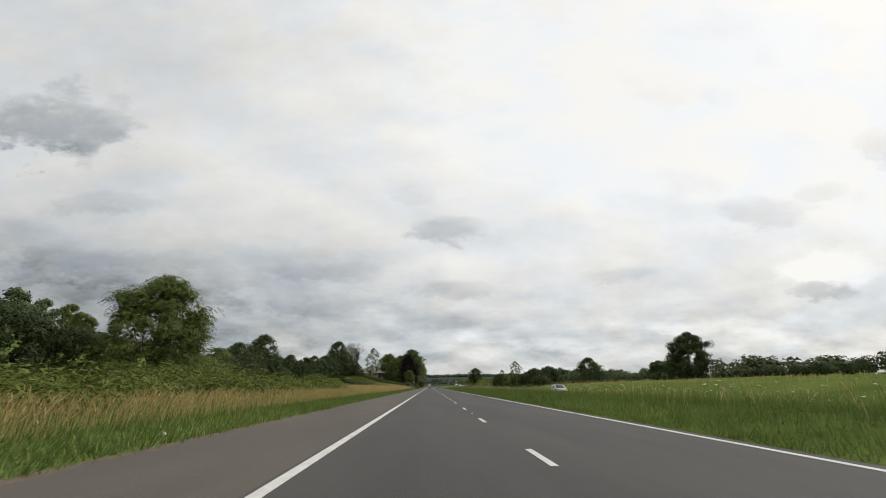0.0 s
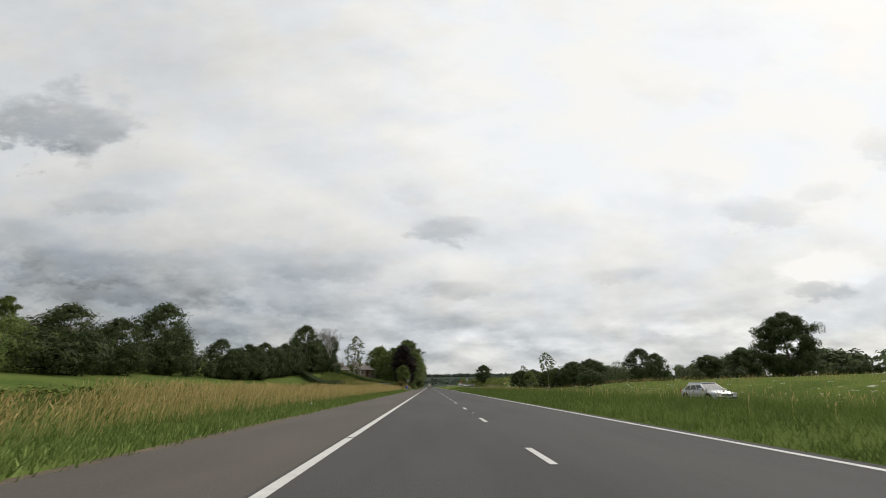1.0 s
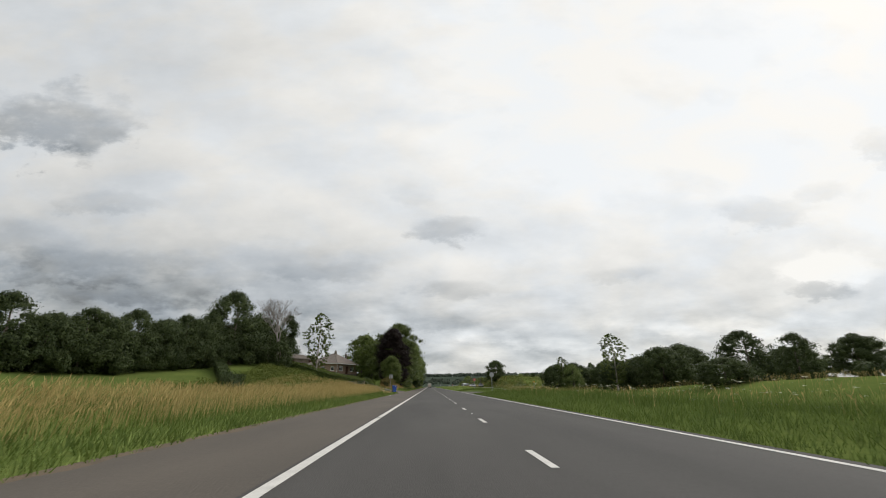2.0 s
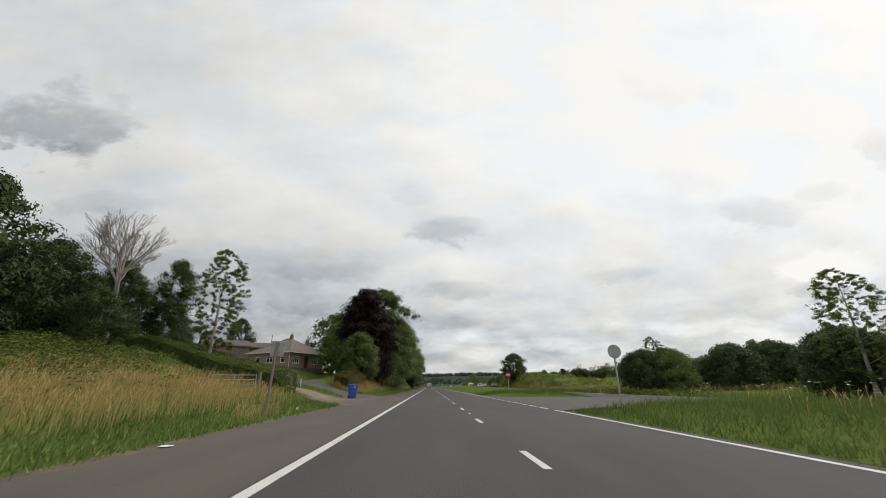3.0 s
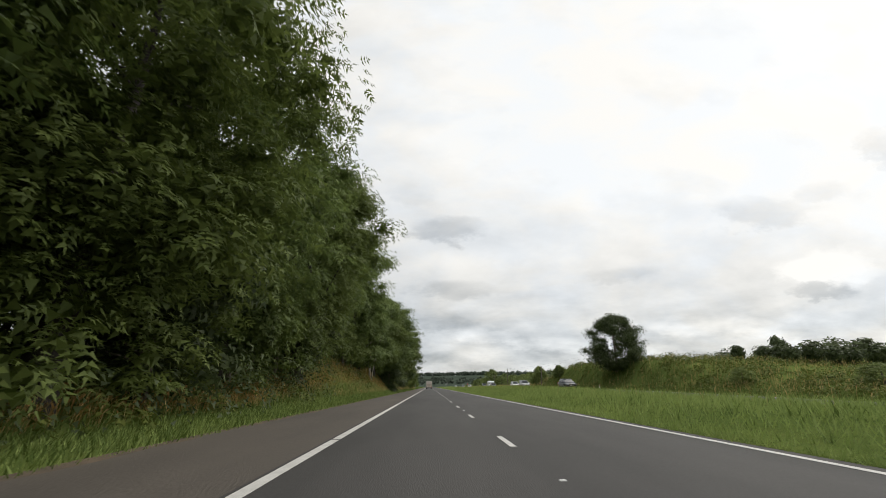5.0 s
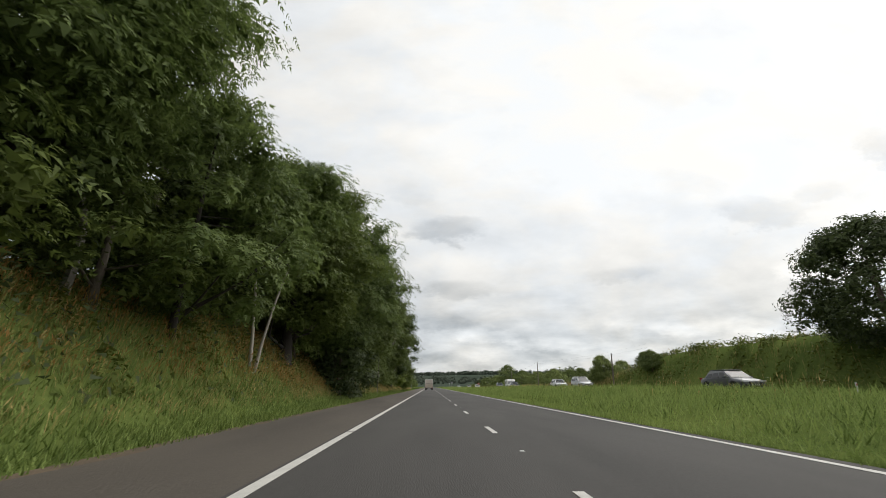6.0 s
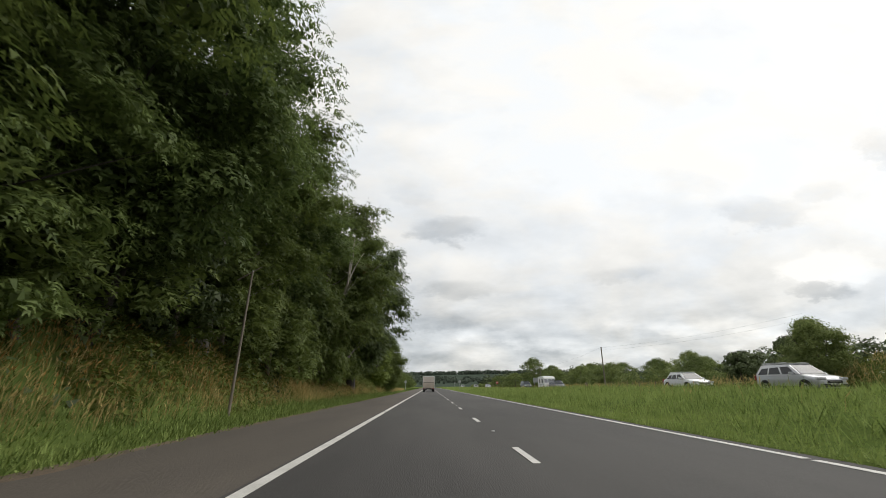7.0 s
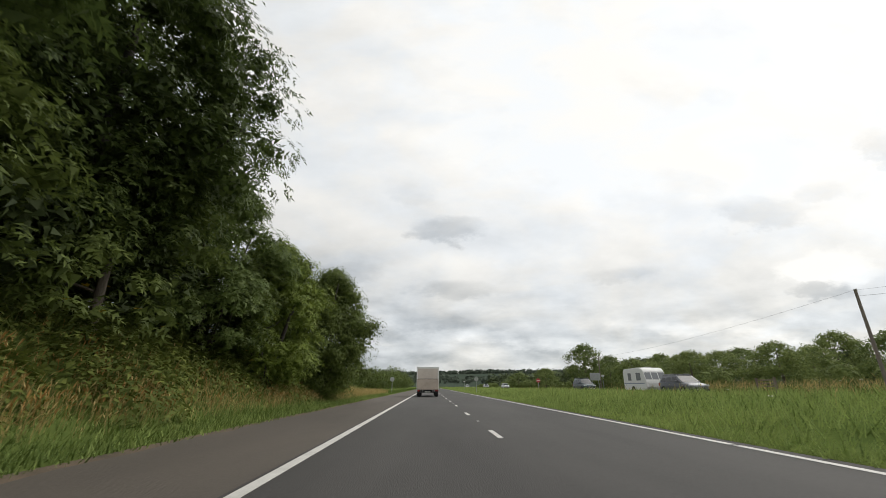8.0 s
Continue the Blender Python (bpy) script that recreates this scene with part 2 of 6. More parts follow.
M_BARK_DARK = material("dark_bark", (0.06, 0.05, 0.045), 0.9, (0.03, 0.026, 0.022), 3.0, 25, 0.5, stretch=(1, 1, 0.3))
M_BARK_GREY = material("grey_bark", (0.27, 0.245, 0.22), 0.9, (0.15, 0.135, 0.12), 3.0, 25, 0.5, stretch=(1, 1, 0.3))
M_POLE = material("weathered_wood", (0.26, 0.22, 0.18), 0.85, (0.14, 0.12, 0.10), 2.0, 30, 0.5, stretch=(1, 1, 0.1))
M_STEEL = material("galvanised_steel", (0.42, 0.43, 0.43), 0.5, (0.30, 0.31, 0.31), 4, 40, 0.1, metal=0.6, spec=0.5)
M_GREYSIGN = material("grey_sign_back", (0.40, 0.41, 0.41), 0.6, (0.30, 0.31, 0.31), 4, 30, 0.05)
M_RED = material("sign_red", (0.52, 0.03, 0.03), 0.45, (0.44, 0.025, 0.025), 4, 30, 0.02, spec=0.5)
M_WHITE = material("white_paint", (0.78, 0.78, 0.76), 0.45, (0.66, 0.66, 0.63), 2, 30, 0.02, spec=0.5)
M_YSIGN = material("sign_yellow", (0.75, 0.42, 0.05), 0.5, (0.66, 0.36, 0.04), 4, 30, 0.02)
M_BLUE = material("blue_plastic", (0.02, 0.085, 0.40), 0.45, (0.016, 0.065, 0.31), 3, 40, 0.05, spec=0.5)
M_BLACK = material("black_rubber", (0.018, 0.018, 0.019), 0.8, (0.010, 0.010, 0.011), 5, 50, 0.2)
M_DARKPL = material("dark_plastic", (0.03, 0.03, 0.032), 0.6, (0.02, 0.02, 0.021), 5, 50, 0.05)
M_ALLOY = material("alloy_rim", (0.5, 0.5, 0.51), 0.35, (0.38, 0.38, 0.39), 5, 40, 0.0, metal=0.9, spec=0.5)
M_SILVER = material("silver_car_paint", (0.55, 0.56, 0.57), 0.28, (0.48, 0.49, 0.50), 1, 200, 0.0, metal=0.45, spec=0.5)
M_GREYCAR = material("grey_car_paint", (0.13, 0.135, 0.145), 0.28, (0.10, 0.105, 0.115), 1, 200, 0.0, metal=0.4, spec=0.5)
M_WHITECAR = material("white_car_paint", (0.78, 0.79, 0.80), 0.3, (0.70, 0.71, 0.72), 1, 100, 0.0, spec=0.5)
M_GREENCAR = material("dark_green_car_paint", (0.055, 0.075, 0.08), 0.3, (0.04, 0.055, 0.06), 1, 200, 0.0, metal=0.3, spec=0.5)
M_PLATE = material("number_plate", (0.75, 0.75, 0.70), 0.5, (0.7, 0.7, 0.64), 5, 40, 0)
M_TAIL = material("tail_light", (0.38, 0.02, 0.02), 0.3, (0.3, 0.015, 0.015), 5, 40, 0, spec=0.6)
M_LAMP = material("headlight_lens", (0.75, 0.76, 0.78), 0.15, (0.6, 0.6, 0.62), 5, 40, 0, metal=0.3, spec=0.7)
M_BOX = material("van_box", (0.64, 0.58, 0.52), 0.55, (0.5, 0.44, 0.39), 0.9, 20, 0.05, contrast=0.8)
M_TAILLIFT = material("dusty_tail_lift", (0.56, 0.48, 0.41), 0.7, (0.4, 0.335, 0.28), 1.2, 20, 0.2, contrast=0.8)
M_CARAVAN = material("caravan_shell", (0.74, 0.74, 0.72), 0.4, (0.64, 0.64, 0.62), 0.8, 30, 0.02, spec=0.5)
M_STRIPE = material("blue_grey_stripe", (0.20, 0.23, 0.30), 0.5, (0.16, 0.19, 0.25), 3, 30, 0.0)
M_BRICK = material("pinkish_brick", (0.33, 0.235, 0.185), 0.9, (0.235, 0.165, 0.13), 1.5, 18, 0.5, contrast=0.8)
M_SLATE = material("weathered_tiles", (0.225, 0.19, 0.165), 0.85, (0.145, 0.125, 0.11), 1.2, 14, 0.6, contrast=0.8)
M_BARN = material("barn_stone", (0.20, 0.165, 0.135), 0.95, (0.12, 0.10, 0.085), 0.8, 8, 0.7, contrast=0.8)
M_BARNROOF = material("barn_roof_sheet", (0.165, 0.14, 0.118), 0.8, (0.10, 0.086, 0.072), 0.7, 12, 0.4, contrast=0.8)
M_DOOR = material("brown_door", (0.10, 0.045, 0.03), 0.5, (0.07, 0.03, 0.02), 3, 30, 0.1)
M_FENCE = material("fence_wood", (0.24, 0.20, 0.155), 0.9, (0.14, 0.115, 0.09), 3, 30, 0.4)


def glass(name, tint=(0.02, 0.025, 0.03)):
    m = bpy.data.materials.new(name)
    m.use_nodes = True
    b = m.node_tree.nodes["Principled BSDF"]
    b.inputs["Base Color"].default_value = (*tint, 1)
    b.inputs["Roughness"].default_value, b.inputs["Specular IOR Level"].default_value = 0.1, 0.35
    b.inputs["Coat Weight"].default_value = 0.0
    return m


M_GLASS = glass("dark_window_glass")
# caravan panes: the reflected sky's glare is put into this lighter base grey
M_ACRYLIC_GLARE = glass("sky_glare_acrylic", (0.22, 0.23, 0.24))


# ---- building helpers ----
def mesh(name, verts, faces, mat, smooth=False):
    me = bpy.data.meshes.new(name)
    me.from_pydata(verts, [], faces)
    me.materials.append(mat)
    if smooth:
        me.polygons.foreach_set("use_smooth", [True] * len(me.polygons))
    me.update()
    return me


def soup(name, quads, mat):
    """One mesh from an array of loose polygons, n x k x 3."""
    n, k = quads.shape[:2]
    me = bpy.data.meshes.new(name)
    me.vertices.add(n * k)
    me.vertices.foreach_set("co", quads.astype(np.float32).ravel())
    me.loops.add(n * k)
    me.loops.foreach_set("vertex_index", np.arange(n * k, dtype=np.int32))
    me.polygons.add(n)
    me.polygons.foreach_set("loop_start", np.arange(0, n * k, k, dtype=np.int32))
    me.materials.append(mat)
    me.update(calc_edges=True)
    return me


def under(name, me, parent, label="", m=None):
    ob = new(name, me)
    ob.parent = parent
    if m is not None:
        ob.matrix_local = m
    return tagged(ob, label)


def part(name, bm, mat, parent=None, label="", bevel=0.0, smooth=False):
    """Links a bmesh as one mesh object under a thing or a part."""
    if bevel:
        bmesh.ops.bevel(bm, geom=bm.edges[:], offset=bevel, segments=2, profile=0.6, affect="EDGES")
    me = bpy.data.meshes.new(name)
    bm.to_mesh(me)
    bm.free()
    me.materials.append(mat)
    if smooth:
        me.polygons.foreach_set("use_smooth", [True] * len(me.polygons))
        me.set_sharp_from_angle(angle=math.radians(38))
    ob = new(name, me)
    ob.parent = parent
    return tagged(ob, label)


def box(cx, cy, cz, sx, sy, sz, bm=None, rot=0.0):
    bm = bm or bmesh.new()
    bmesh.ops.create_cube(bm, size=1, matrix=pose(cx, cy, cz, 0, 0, rot) @ Matrix.Diagonal((sx, sy, sz, 1)))
    return bm


def cyl(p, q, r0, r1=None, seg=12, bm=None):
    bm = bm or bmesh.new()
    p, q = Vector(p), Vector(q)
    d = q - p
    m = Matrix.Translation((p + q) / 2) @ d.to_track_quat("Z", "Y").to_matrix().to_4x4()
    bmesh.ops.create_cone(bm, cap_ends=True, segments=seg, radius1=r0, radius2=r0 if r1 is None else r1, depth=d.length, matrix=m)
    return bm


def prism(outline, axis, a, b):
    """A solid from a closed outline of 2D points, pushed from a to b along x or y."""
    bm = bmesh.new()
    place = (lambda u, v, w: (w, u, v)) if axis == "x" else (lambda u, v, w: (u, w, v))
    f = bm.faces.new([bm.verts.new(place(u, v, a)) for u, v in outline])
    r = bmesh.ops.extrude_face_region(bm, geom=[f])
    d = (b - a, 0, 0) if axis == "x" else (0, b - a, 0)
    bmesh.ops.translate(bm, vec=d, verts=[v for v in r["geom"] if isinstance(v, bmesh.types.BMVert)])
    bmesh.ops.recalc_face_normals(bm, faces=bm.faces[:])
    return bm


def thing(name, label, category, m=None, group="", kind=""):
    ob = new(name)
    ob.empty_display_size = 0.2
    if m is not None:
        ob.matrix_world = m
    return tagged(ob, label, category, group, kind)


def sstep(a, b, v):
    t = np.clip((np.asarray(v, float) - a) / (b - a), 0, 1)
    return t * t * (3 - 2 * t)


# ---- the lie of the land ----
EDGE_L, EDGE_R = -4.5, 5.75        # outer edges of the tarmac
OPP_A, OPP_B = 16.2, 24.2          # the other carriageway


def rise(y):
    """How high the other carriageway lies over this one."""
    y = np.asarray(y, float)
    return -0.25 * (1 - sstep(90, 130, y)) + 0.6 * sstep(190, 250, y) - 0.35 * sstep(288, 325, y)


def height(x, y):
    x, y = np.asarray(x, float), np.asarray(y, float)
    d, e = -x + EDGE_L, x - EDGE_R
    wob = 0.5 * np.sin(x * 0.31 + y * 0.07) + 0.5 * np.sin(y * 0.23 - x * 0.11)
    fields = sstep(0, 8, d) * 0.45 + sstep(12, 110, d) * 15 + 0.1 * wob * sstep(2, 8, d)
    garden = 0.15 * np.clip(d, 0, 14) + sstep(12, 22, d) * 1.9 + sstep(18, 45, d) * 3.0 + sstep(45, 150, d) * 5
    bank_h = 0.9 + 2.7 * sstep(200, 226, y) - 0.8 * sstep(258, 280, y) - 0.5 * sstep(290, 312, y)
    bank = bank_h * sstep(0.8, 5.6, d) + sstep(8, 60, d) * 2.5 + 0.12 * wob * sstep(1, 5, d)
    flats = 0.3 * sstep(0, 6, d) + sstep(60, 200, d) * 4
    late = 30 * sstep(40, 100, d)
    a, c = sstep(112, 150, y - late), sstep(318, 345, y)
    near = 1 - sstep(8, 15, d)
    b = sstep(156, 176, y) * near + sstep(215, 260, y) * (1 - near)
    left = fields * (1 - a) + garden * a
    left = left * (1 - b) + bank * b
    left = left + 1.15 * sstep(0.5, 4.0, d) * (1 - sstep(5, 10, d)) * sstep(153.0, 158.5, y) * (1 - sstep(168, 190, y))
    left = left * (1 - c) + flats * c
    left = left * (1 - sstep(133, 136.5, y) * (1 - sstep(150, 153, y)) * (1 - sstep(1.0, 4.5, d)))
    gap = sstep(128, 134, y) * (1 - sstep(151, 158, y))
    hump = 0.34 * sstep(0.2, 3.5, e) * (1 - sstep(7.8, 10.2, e)) * (1 - gap) + rise(y) * sstep(3.0, 9.8, e)
    mound = sstep(205, 250, y) * (1 - sstep(268, 296, y)) * (4.0 * sstep(24.8, 29.5, x) - 1.5 * sstep(38, 70, x))
    right = hump - 0.12 * gap * (x < OPP_A) + 0.035 * np.clip(x - 25, 0, 110) * (1 - sstep(170, 260, y) * 0.6) + mound + 1.3 * sstep(24.6, 36, x) * (1 - sstep(110, 150, y)) + 0.1 * wob * sstep(25, 29, x)
    z = np.where(x < EDGE_L, left, np.where(x > EDGE_R, right, 0.0))
    far = sstep(600, 1200, np.hypot(x * 0.8, y)) * 25 * (0.78 + 0.22 * np.sin(x * 0.004 + 1.0))
    on_road = ((x > EDGE_L - 0.02) & (x < EDGE_R + 0.02)) | ((x > OPP_A - 0.02) & (x < OPP_B + 0.02))
    return np.where(on_road & (y < 640), np.where(x > OPP_A - 0.1, rise(y), 0.0) - 0.06, z + far * ((np.abs(x) > 4) | (y > 660)))


def hz(x, y):
    return float(height(x, y))


def axis_lines(fine_a, fine_b, step, end_a, end_b):
    left, right, s = [], [], step
    v = fine_a
    while v > end_a:
        s *= 1.22
        v -= s
        left.append(max(v, end_a))
    v, s = fine_b, step
    while v < end_b:
        s *= 1.22
        v += s
        right.append(min(v, end_b))
    return left[::-1] + list(np.arange(fine_a, fine_b + 1e-6, step)) + right


gx = np.array(sorted(set(axis_lines(-46, 46, 1.0, -2200, 2200)) | {EDGE_L - 0.02, EDGE_L + 0.02, EDGE_R - 0.02, EDGE_R + 0.02, OPP_A - 0.02, OPP_A + 0.02, OPP_B - 0.02, OPP_B + 0.02}))
gx = np.array(sorted(set(gx.round(4)) | set(np.arange(-22, -4.6, 0.5).round(4))))
gy = np.array(sorted(set(np.round(axis_lines(-40, 420, 2.5, -900, 3000), 4)) | set(np.arange(132, 172, 1.0))))
XX, YY = np.meshgrid(gx, gy)
ZZ = height(XX, YY)
nx_, ny_ = len(gx), len(gy)
gv = np.stack([XX, YY, ZZ], -1).reshape(-1, 3)
idx = np.arange(nx_ * ny_).reshape(ny_, nx_)
gf = np.stack([idx[:-1, :-1], idx[:-1, 1:], idx[1:, 1:], idx[1:, :-1]], -1).reshape(-1, 4)
ground_mesh = mesh("ground", gv.tolist(), gf.tolist(), M_GROUND, True)
ground_mesh.materials.append(M_HILL_HAZE)
mid = gv[gf].mean(1)
ground_mesh.polygons.foreach_set("material_index", (np.hypot(mid[:, 0] * 0.8, mid[:, 1]) > 640).astype(np.int32))
tagged(new("ground", ground_mesh), "uneven green grass fields and verges beside the road", "ground", kind="structure")


def slab(name, outline_x, y0, y1, mat, label, category="road", z=0.0, lift=None):
    """A long paved strip with thickness."""
    n = int((y1 - y0) / 10)
    xs = np.linspace(*outline_x, 8)
    ys = np.linspace(y0, y1, n + 1)
    v, f = [], []
    for yy in ys:
        zz = z + (float(lift(yy)) if lift else 0.0)
        v += [(xx, yy, zz) for xx in xs] + [(xs[0], yy, zz - 0.15), (xs[-1], yy, zz - 0.15)]
    k = len(xs) + 2
    for j in range(n):
        o = j * k
        f += [(o + i, o + i + 1, o + k + i + 1, o + k + i) for i in range(len(xs) - 1)]
        f += [(o + k - 2, o, o + k, o + 2 * k - 2), (o + k - 3, o + k - 1, o + 2 * k - 1, o + 2 * k - 3)]
    return tagged(new(name, mesh(name, v, f, mat)), label, category, kind="structure")


road = slab("road", (-1.72, EDGE_R), -60, 900, M_ROAD, "dark grey asphalt dual carriageway with white lane markings")
slab("pavement", (EDGE_L, -1.72), -60, 900, M_SHOULDER, "brownish worn asphalt hard shoulder beside the lane", z=-0.004)
opposite = slab("road_opposite", (OPP_A, OPP_B), -60, 900, M_ROAD, "grey asphalt opposite carriageway beyond the grass reserve", lift=rise)

# road markings
def stripe(name, x0, x1, y0, y1, z, parent, n=1, lift=None):
    v, f = [], []
    ys = np.linspace(y0, y1, n + 1)
    for yy in ys:
        zz = z + (float(lift(yy)) if lift else 0.0)
        v += [(x0, yy, zz), (x1, yy, zz), (x0, yy, zz - 0.004), (x1, yy, zz - 0.004)]
    for j in range(n):
        o = 4 * j
        f += [(o, o + 1, o + 5, o + 4), (o + 2, o, o + 4, o + 6), (o + 1, o + 3, o + 7, o + 5)]
    f += [(2, 3, 1, 0), (4 * n, 4 * n + 1, 4 * n + 3, 4 * n + 2)]
    return under(name, mesh(name, v, f, M_PAINT), parent)


LINE_L, LINE_M, LINE_R = -1.58, 1.58, 5.42
rng = random.Random(4)
yy = -40.0
while yy < 640:                                   # near-side edge line, laid in lengths with small breaks
    ln = rng.uniform(9, 26)
    stripe("edge_line", LINE_L - 0.075, LINE_L + 0.075, yy, yy + ln, 0.006, road, 2)
    yy += ln + rng.uniform(0.10, 0.22)
yy = -40.0
while yy < 640:
    ln = rng.uniform(14, 30)
    if yy + ln > 131 and yy < 155:
        if yy < 129:
            stripe("edge_line", LINE_R - 0.07, LINE_R + 0.07, yy, 131.0, 0.006, road, 2)
        yy = 155.5
        continue
    stripe("edge_line", LINE_R - 0.07, LINE_R + 0.07, yy, yy + ln, 0.006, road, 2)
    yy += ln + 0.12
me_j = stripe("junction_dash", LINE_R - 0.07, LINE_R + 0.07, 132.0, 133.3, 0.006, road).data
for i in range(1, 11):
    under("junction_dash", me_j, road, m=Matrix.Translation((0, 2.15 * i, 0)))
PHASE = 12.45
me_d = stripe("lane_dash", LINE_M - 0.055, LINE_M + 0.055, -0.7, 0.7, 0.006, road).data
bpy.data.objects["lane_dash"].location = (0, PHASE - 4 * P, 0)
for i in range(-3, 95):
    under("lane_dash", me_d, road, m=Matrix.Translation((rng.uniform(-0.01, 0.01), PHASE + i * P, 0)))
me_o = stripe("lane_dash", 20.2 - 0.055, 20.2 + 0.055, -0.7, 0.7, 0.006, opposite).data
for i in range(0, 70):
    under("lane_dash", me_o, opposite, m=Matrix.Translation((0, 3 + i * P, float(rise(3 + i * P)) + 0.004)))
for x0 in (OPP_A + 0.25, OPP_B - 0.4):
    stripe("edge_line", x0, x0 + 0.14, -40, 130 if x0 < 18 else 640, 0.006, opposite, 17 if x0 < 18 else 68, rise)
stripe("edge_line", OPP_A + 0.25, OPP_A + 0.39, 160, 640, 0.006, opposite, 48, rise)
# small bright road studs between the dashes
me_s = mesh("road_stud", [(-.04, -.03, 0), (.04, -.03, 0), (.04, .03, 0), (-.04, .03, 0), (-.03, -.02, .01), (.03, -.02, .01), (.03, .02, .01), (-.03, .02, .01)],
            [(0, 1, 5, 4), (1, 2, 6, 5), (2, 3, 7, 6), (3, 0, 4, 7), (4, 5, 6, 7)], M_WHITE)
for i in range(-1, 40):
    under("road_stud", me_s, road, m=Matrix.Translation((LINE_M + 0.03, PHASE + (2 * i + 0.5) * P, 0.002)))

# paved crossing through the central reserve
cross = np.array([[EDGE_R, 131.0], [8.2, 133.2], [OPP_A, 134.0], [OPP_A, 153.0], [9.5, 153.0], [EDGE_R, 157.5]])
bm = bmesh.new()
f = bm.faces.new([bm.verts.new((x, y, 0.0)) for x, y in cross])
r = bmesh.ops.extrude_face_region(bm, geom=[f])
bmesh.ops.translate(bm, vec=(0, 0, -0.2), verts=[v for v in r["geom"] if isinstance(v, bmesh.types.BMVert)])
bmesh.ops.recalc_face_normals(bm, faces=bm.faces[:])
tagged(part("pavement_crossing", bm, M_DRIVE), "patched grey asphalt crossing through the grass reserve", "road", kind="structure")


def drape(name, centre, widths, mat, label, lift=0.05):
    """A strip that follows the lie of the land along a bent centre line."""
    c = np.array(centre, float)
    seg = np.concatenate([[0], np.cumsum(np.hypot(*np.diff(c, axis=0).T))])
    s = np.linspace(0, seg[-1], max(8, int(seg[-1] / 0.8)))
    px, py, w = np.interp(s, seg, c[:, 0]), np.interp(s, seg, c[:, 1]), np.interp(s, seg, widths)
    tx, ty = np.gradient(px), np.gradient(py)
    ln = np.hypot(tx, ty)
    k = 11
    v, f = [], []
    rg = random.Random(len(name))
    for i in range(len(s)):
        for j in range(k):
            o = (j / (k - 1) - 0.5) * (w[i] + (rg.uniform(-0.3, 0.3) if j in (0, k - 1) else 0))
            x, y = px[i] - ty[i] / ln[i] * o, py[i] + tx[i] / ln[i] * o
            x = min(x, EDGE_L + 0.4)
            v.append((x, y, (0.012 if x > EDGE_L - 0.3 else max(hz(x, y), 0) + lift) - (0.22 if j in (0, k - 1) or i in (0, len(s) - 1) else 0)))
    for i in range(len(s) - 1):
        f += [(i * k + j, i * k + j + 1, (i + 1) * k + j + 1, (i + 1) * k + j) for j in range(k - 1)]
    return tagged(new(name, mesh(name, v, f, mat)), label, "driveway", kind="structure")


TRACK = [(-5.6, 141.6), (-7.2, 142.6), (-10.4, 144.6), (-16.6, 149.8), (-23.0, 153.4), (-30.0, 154.5)]
DRIVE = [(-4.2, 149.3), (-8.0, 150.2), (-12.2, 154.2), (-16.6, 162.0), (-21.5, 177.0)]
drape("driveway_track", TRACK, [4.6, 4.2, 2.7, 2.4, 2.6, 2.6], M_TRACK, "pale stony farm track joining the road shoulder")
drape("driveway_house", DRIVE, [5.6, 4.0, 4.2, 4.0, 3.2], M_DRIVE, "dark worn tarmac drive up to the bungalow", 0.06)
drape("soil_patch", [(-15.6, 153.6), (-18.2, 159.0), (-20.6, 166.5)], [2.2, 4.6, 2.6], M_SOIL, "bare brown soil patch on the lawn", 0.07)


def dusty_edge():
    """Soil and grit washed from the verge over the outer edge of the shoulder."""
    v, f = [], []
    ys = [y for y in np.arange(-20, 345, 0.4) if not 134.5 < y < 152.5]
    for i, y in enumerate(ys):
        w = 0.16 + 0.10 * math.sin(y * 0.9) * math.sin(y * 0.37 + 1) + 0.07 * math.sin(y * 3.1 + 2 * math.sin(y * 0.7))
        v += [(EDGE_L - 0.06, y, 0.012), (EDGE_L + max(0.03, w), y, -0.006)]
        if i and y - ys[i - 1] < 1:
            f.append((2 * i - 2, 2 * i, 2 * i + 1, 2 * i - 1))
    return tagged(new("verge_edge", mesh("verge_edge", v, f, M_GRIT)), "gritty brown soil along the edge of the shoulder", "verge", kind="structure")


dusty_edge()


MOUTH = [(-3.95, 134.6), (-5.2, 136.4), (-6.6, 138.5), (-8.0, 140.3), (-9.4, 142.6), (-9.6, 144.9), (-8.2, 145.3), (-6.9, 146.7), (-7.0, 148.6), (-7.6, 151.6), (-6.2, 152.6), (-3.95, 153.9)]


def inside(x, y, ring):
    """Which points lie inside a closed outline."""
    hit = np.zeros(np.shape(x), bool)
    for (ax, ay), (bx, by) in zip(ring, ring[1:] + ring[:1]):
        if ay != by:
            hit ^= ((ay > y) != (by > y)) & (x < (bx - ax) * (y - ay) / (by - ay) + ax)
    return hit


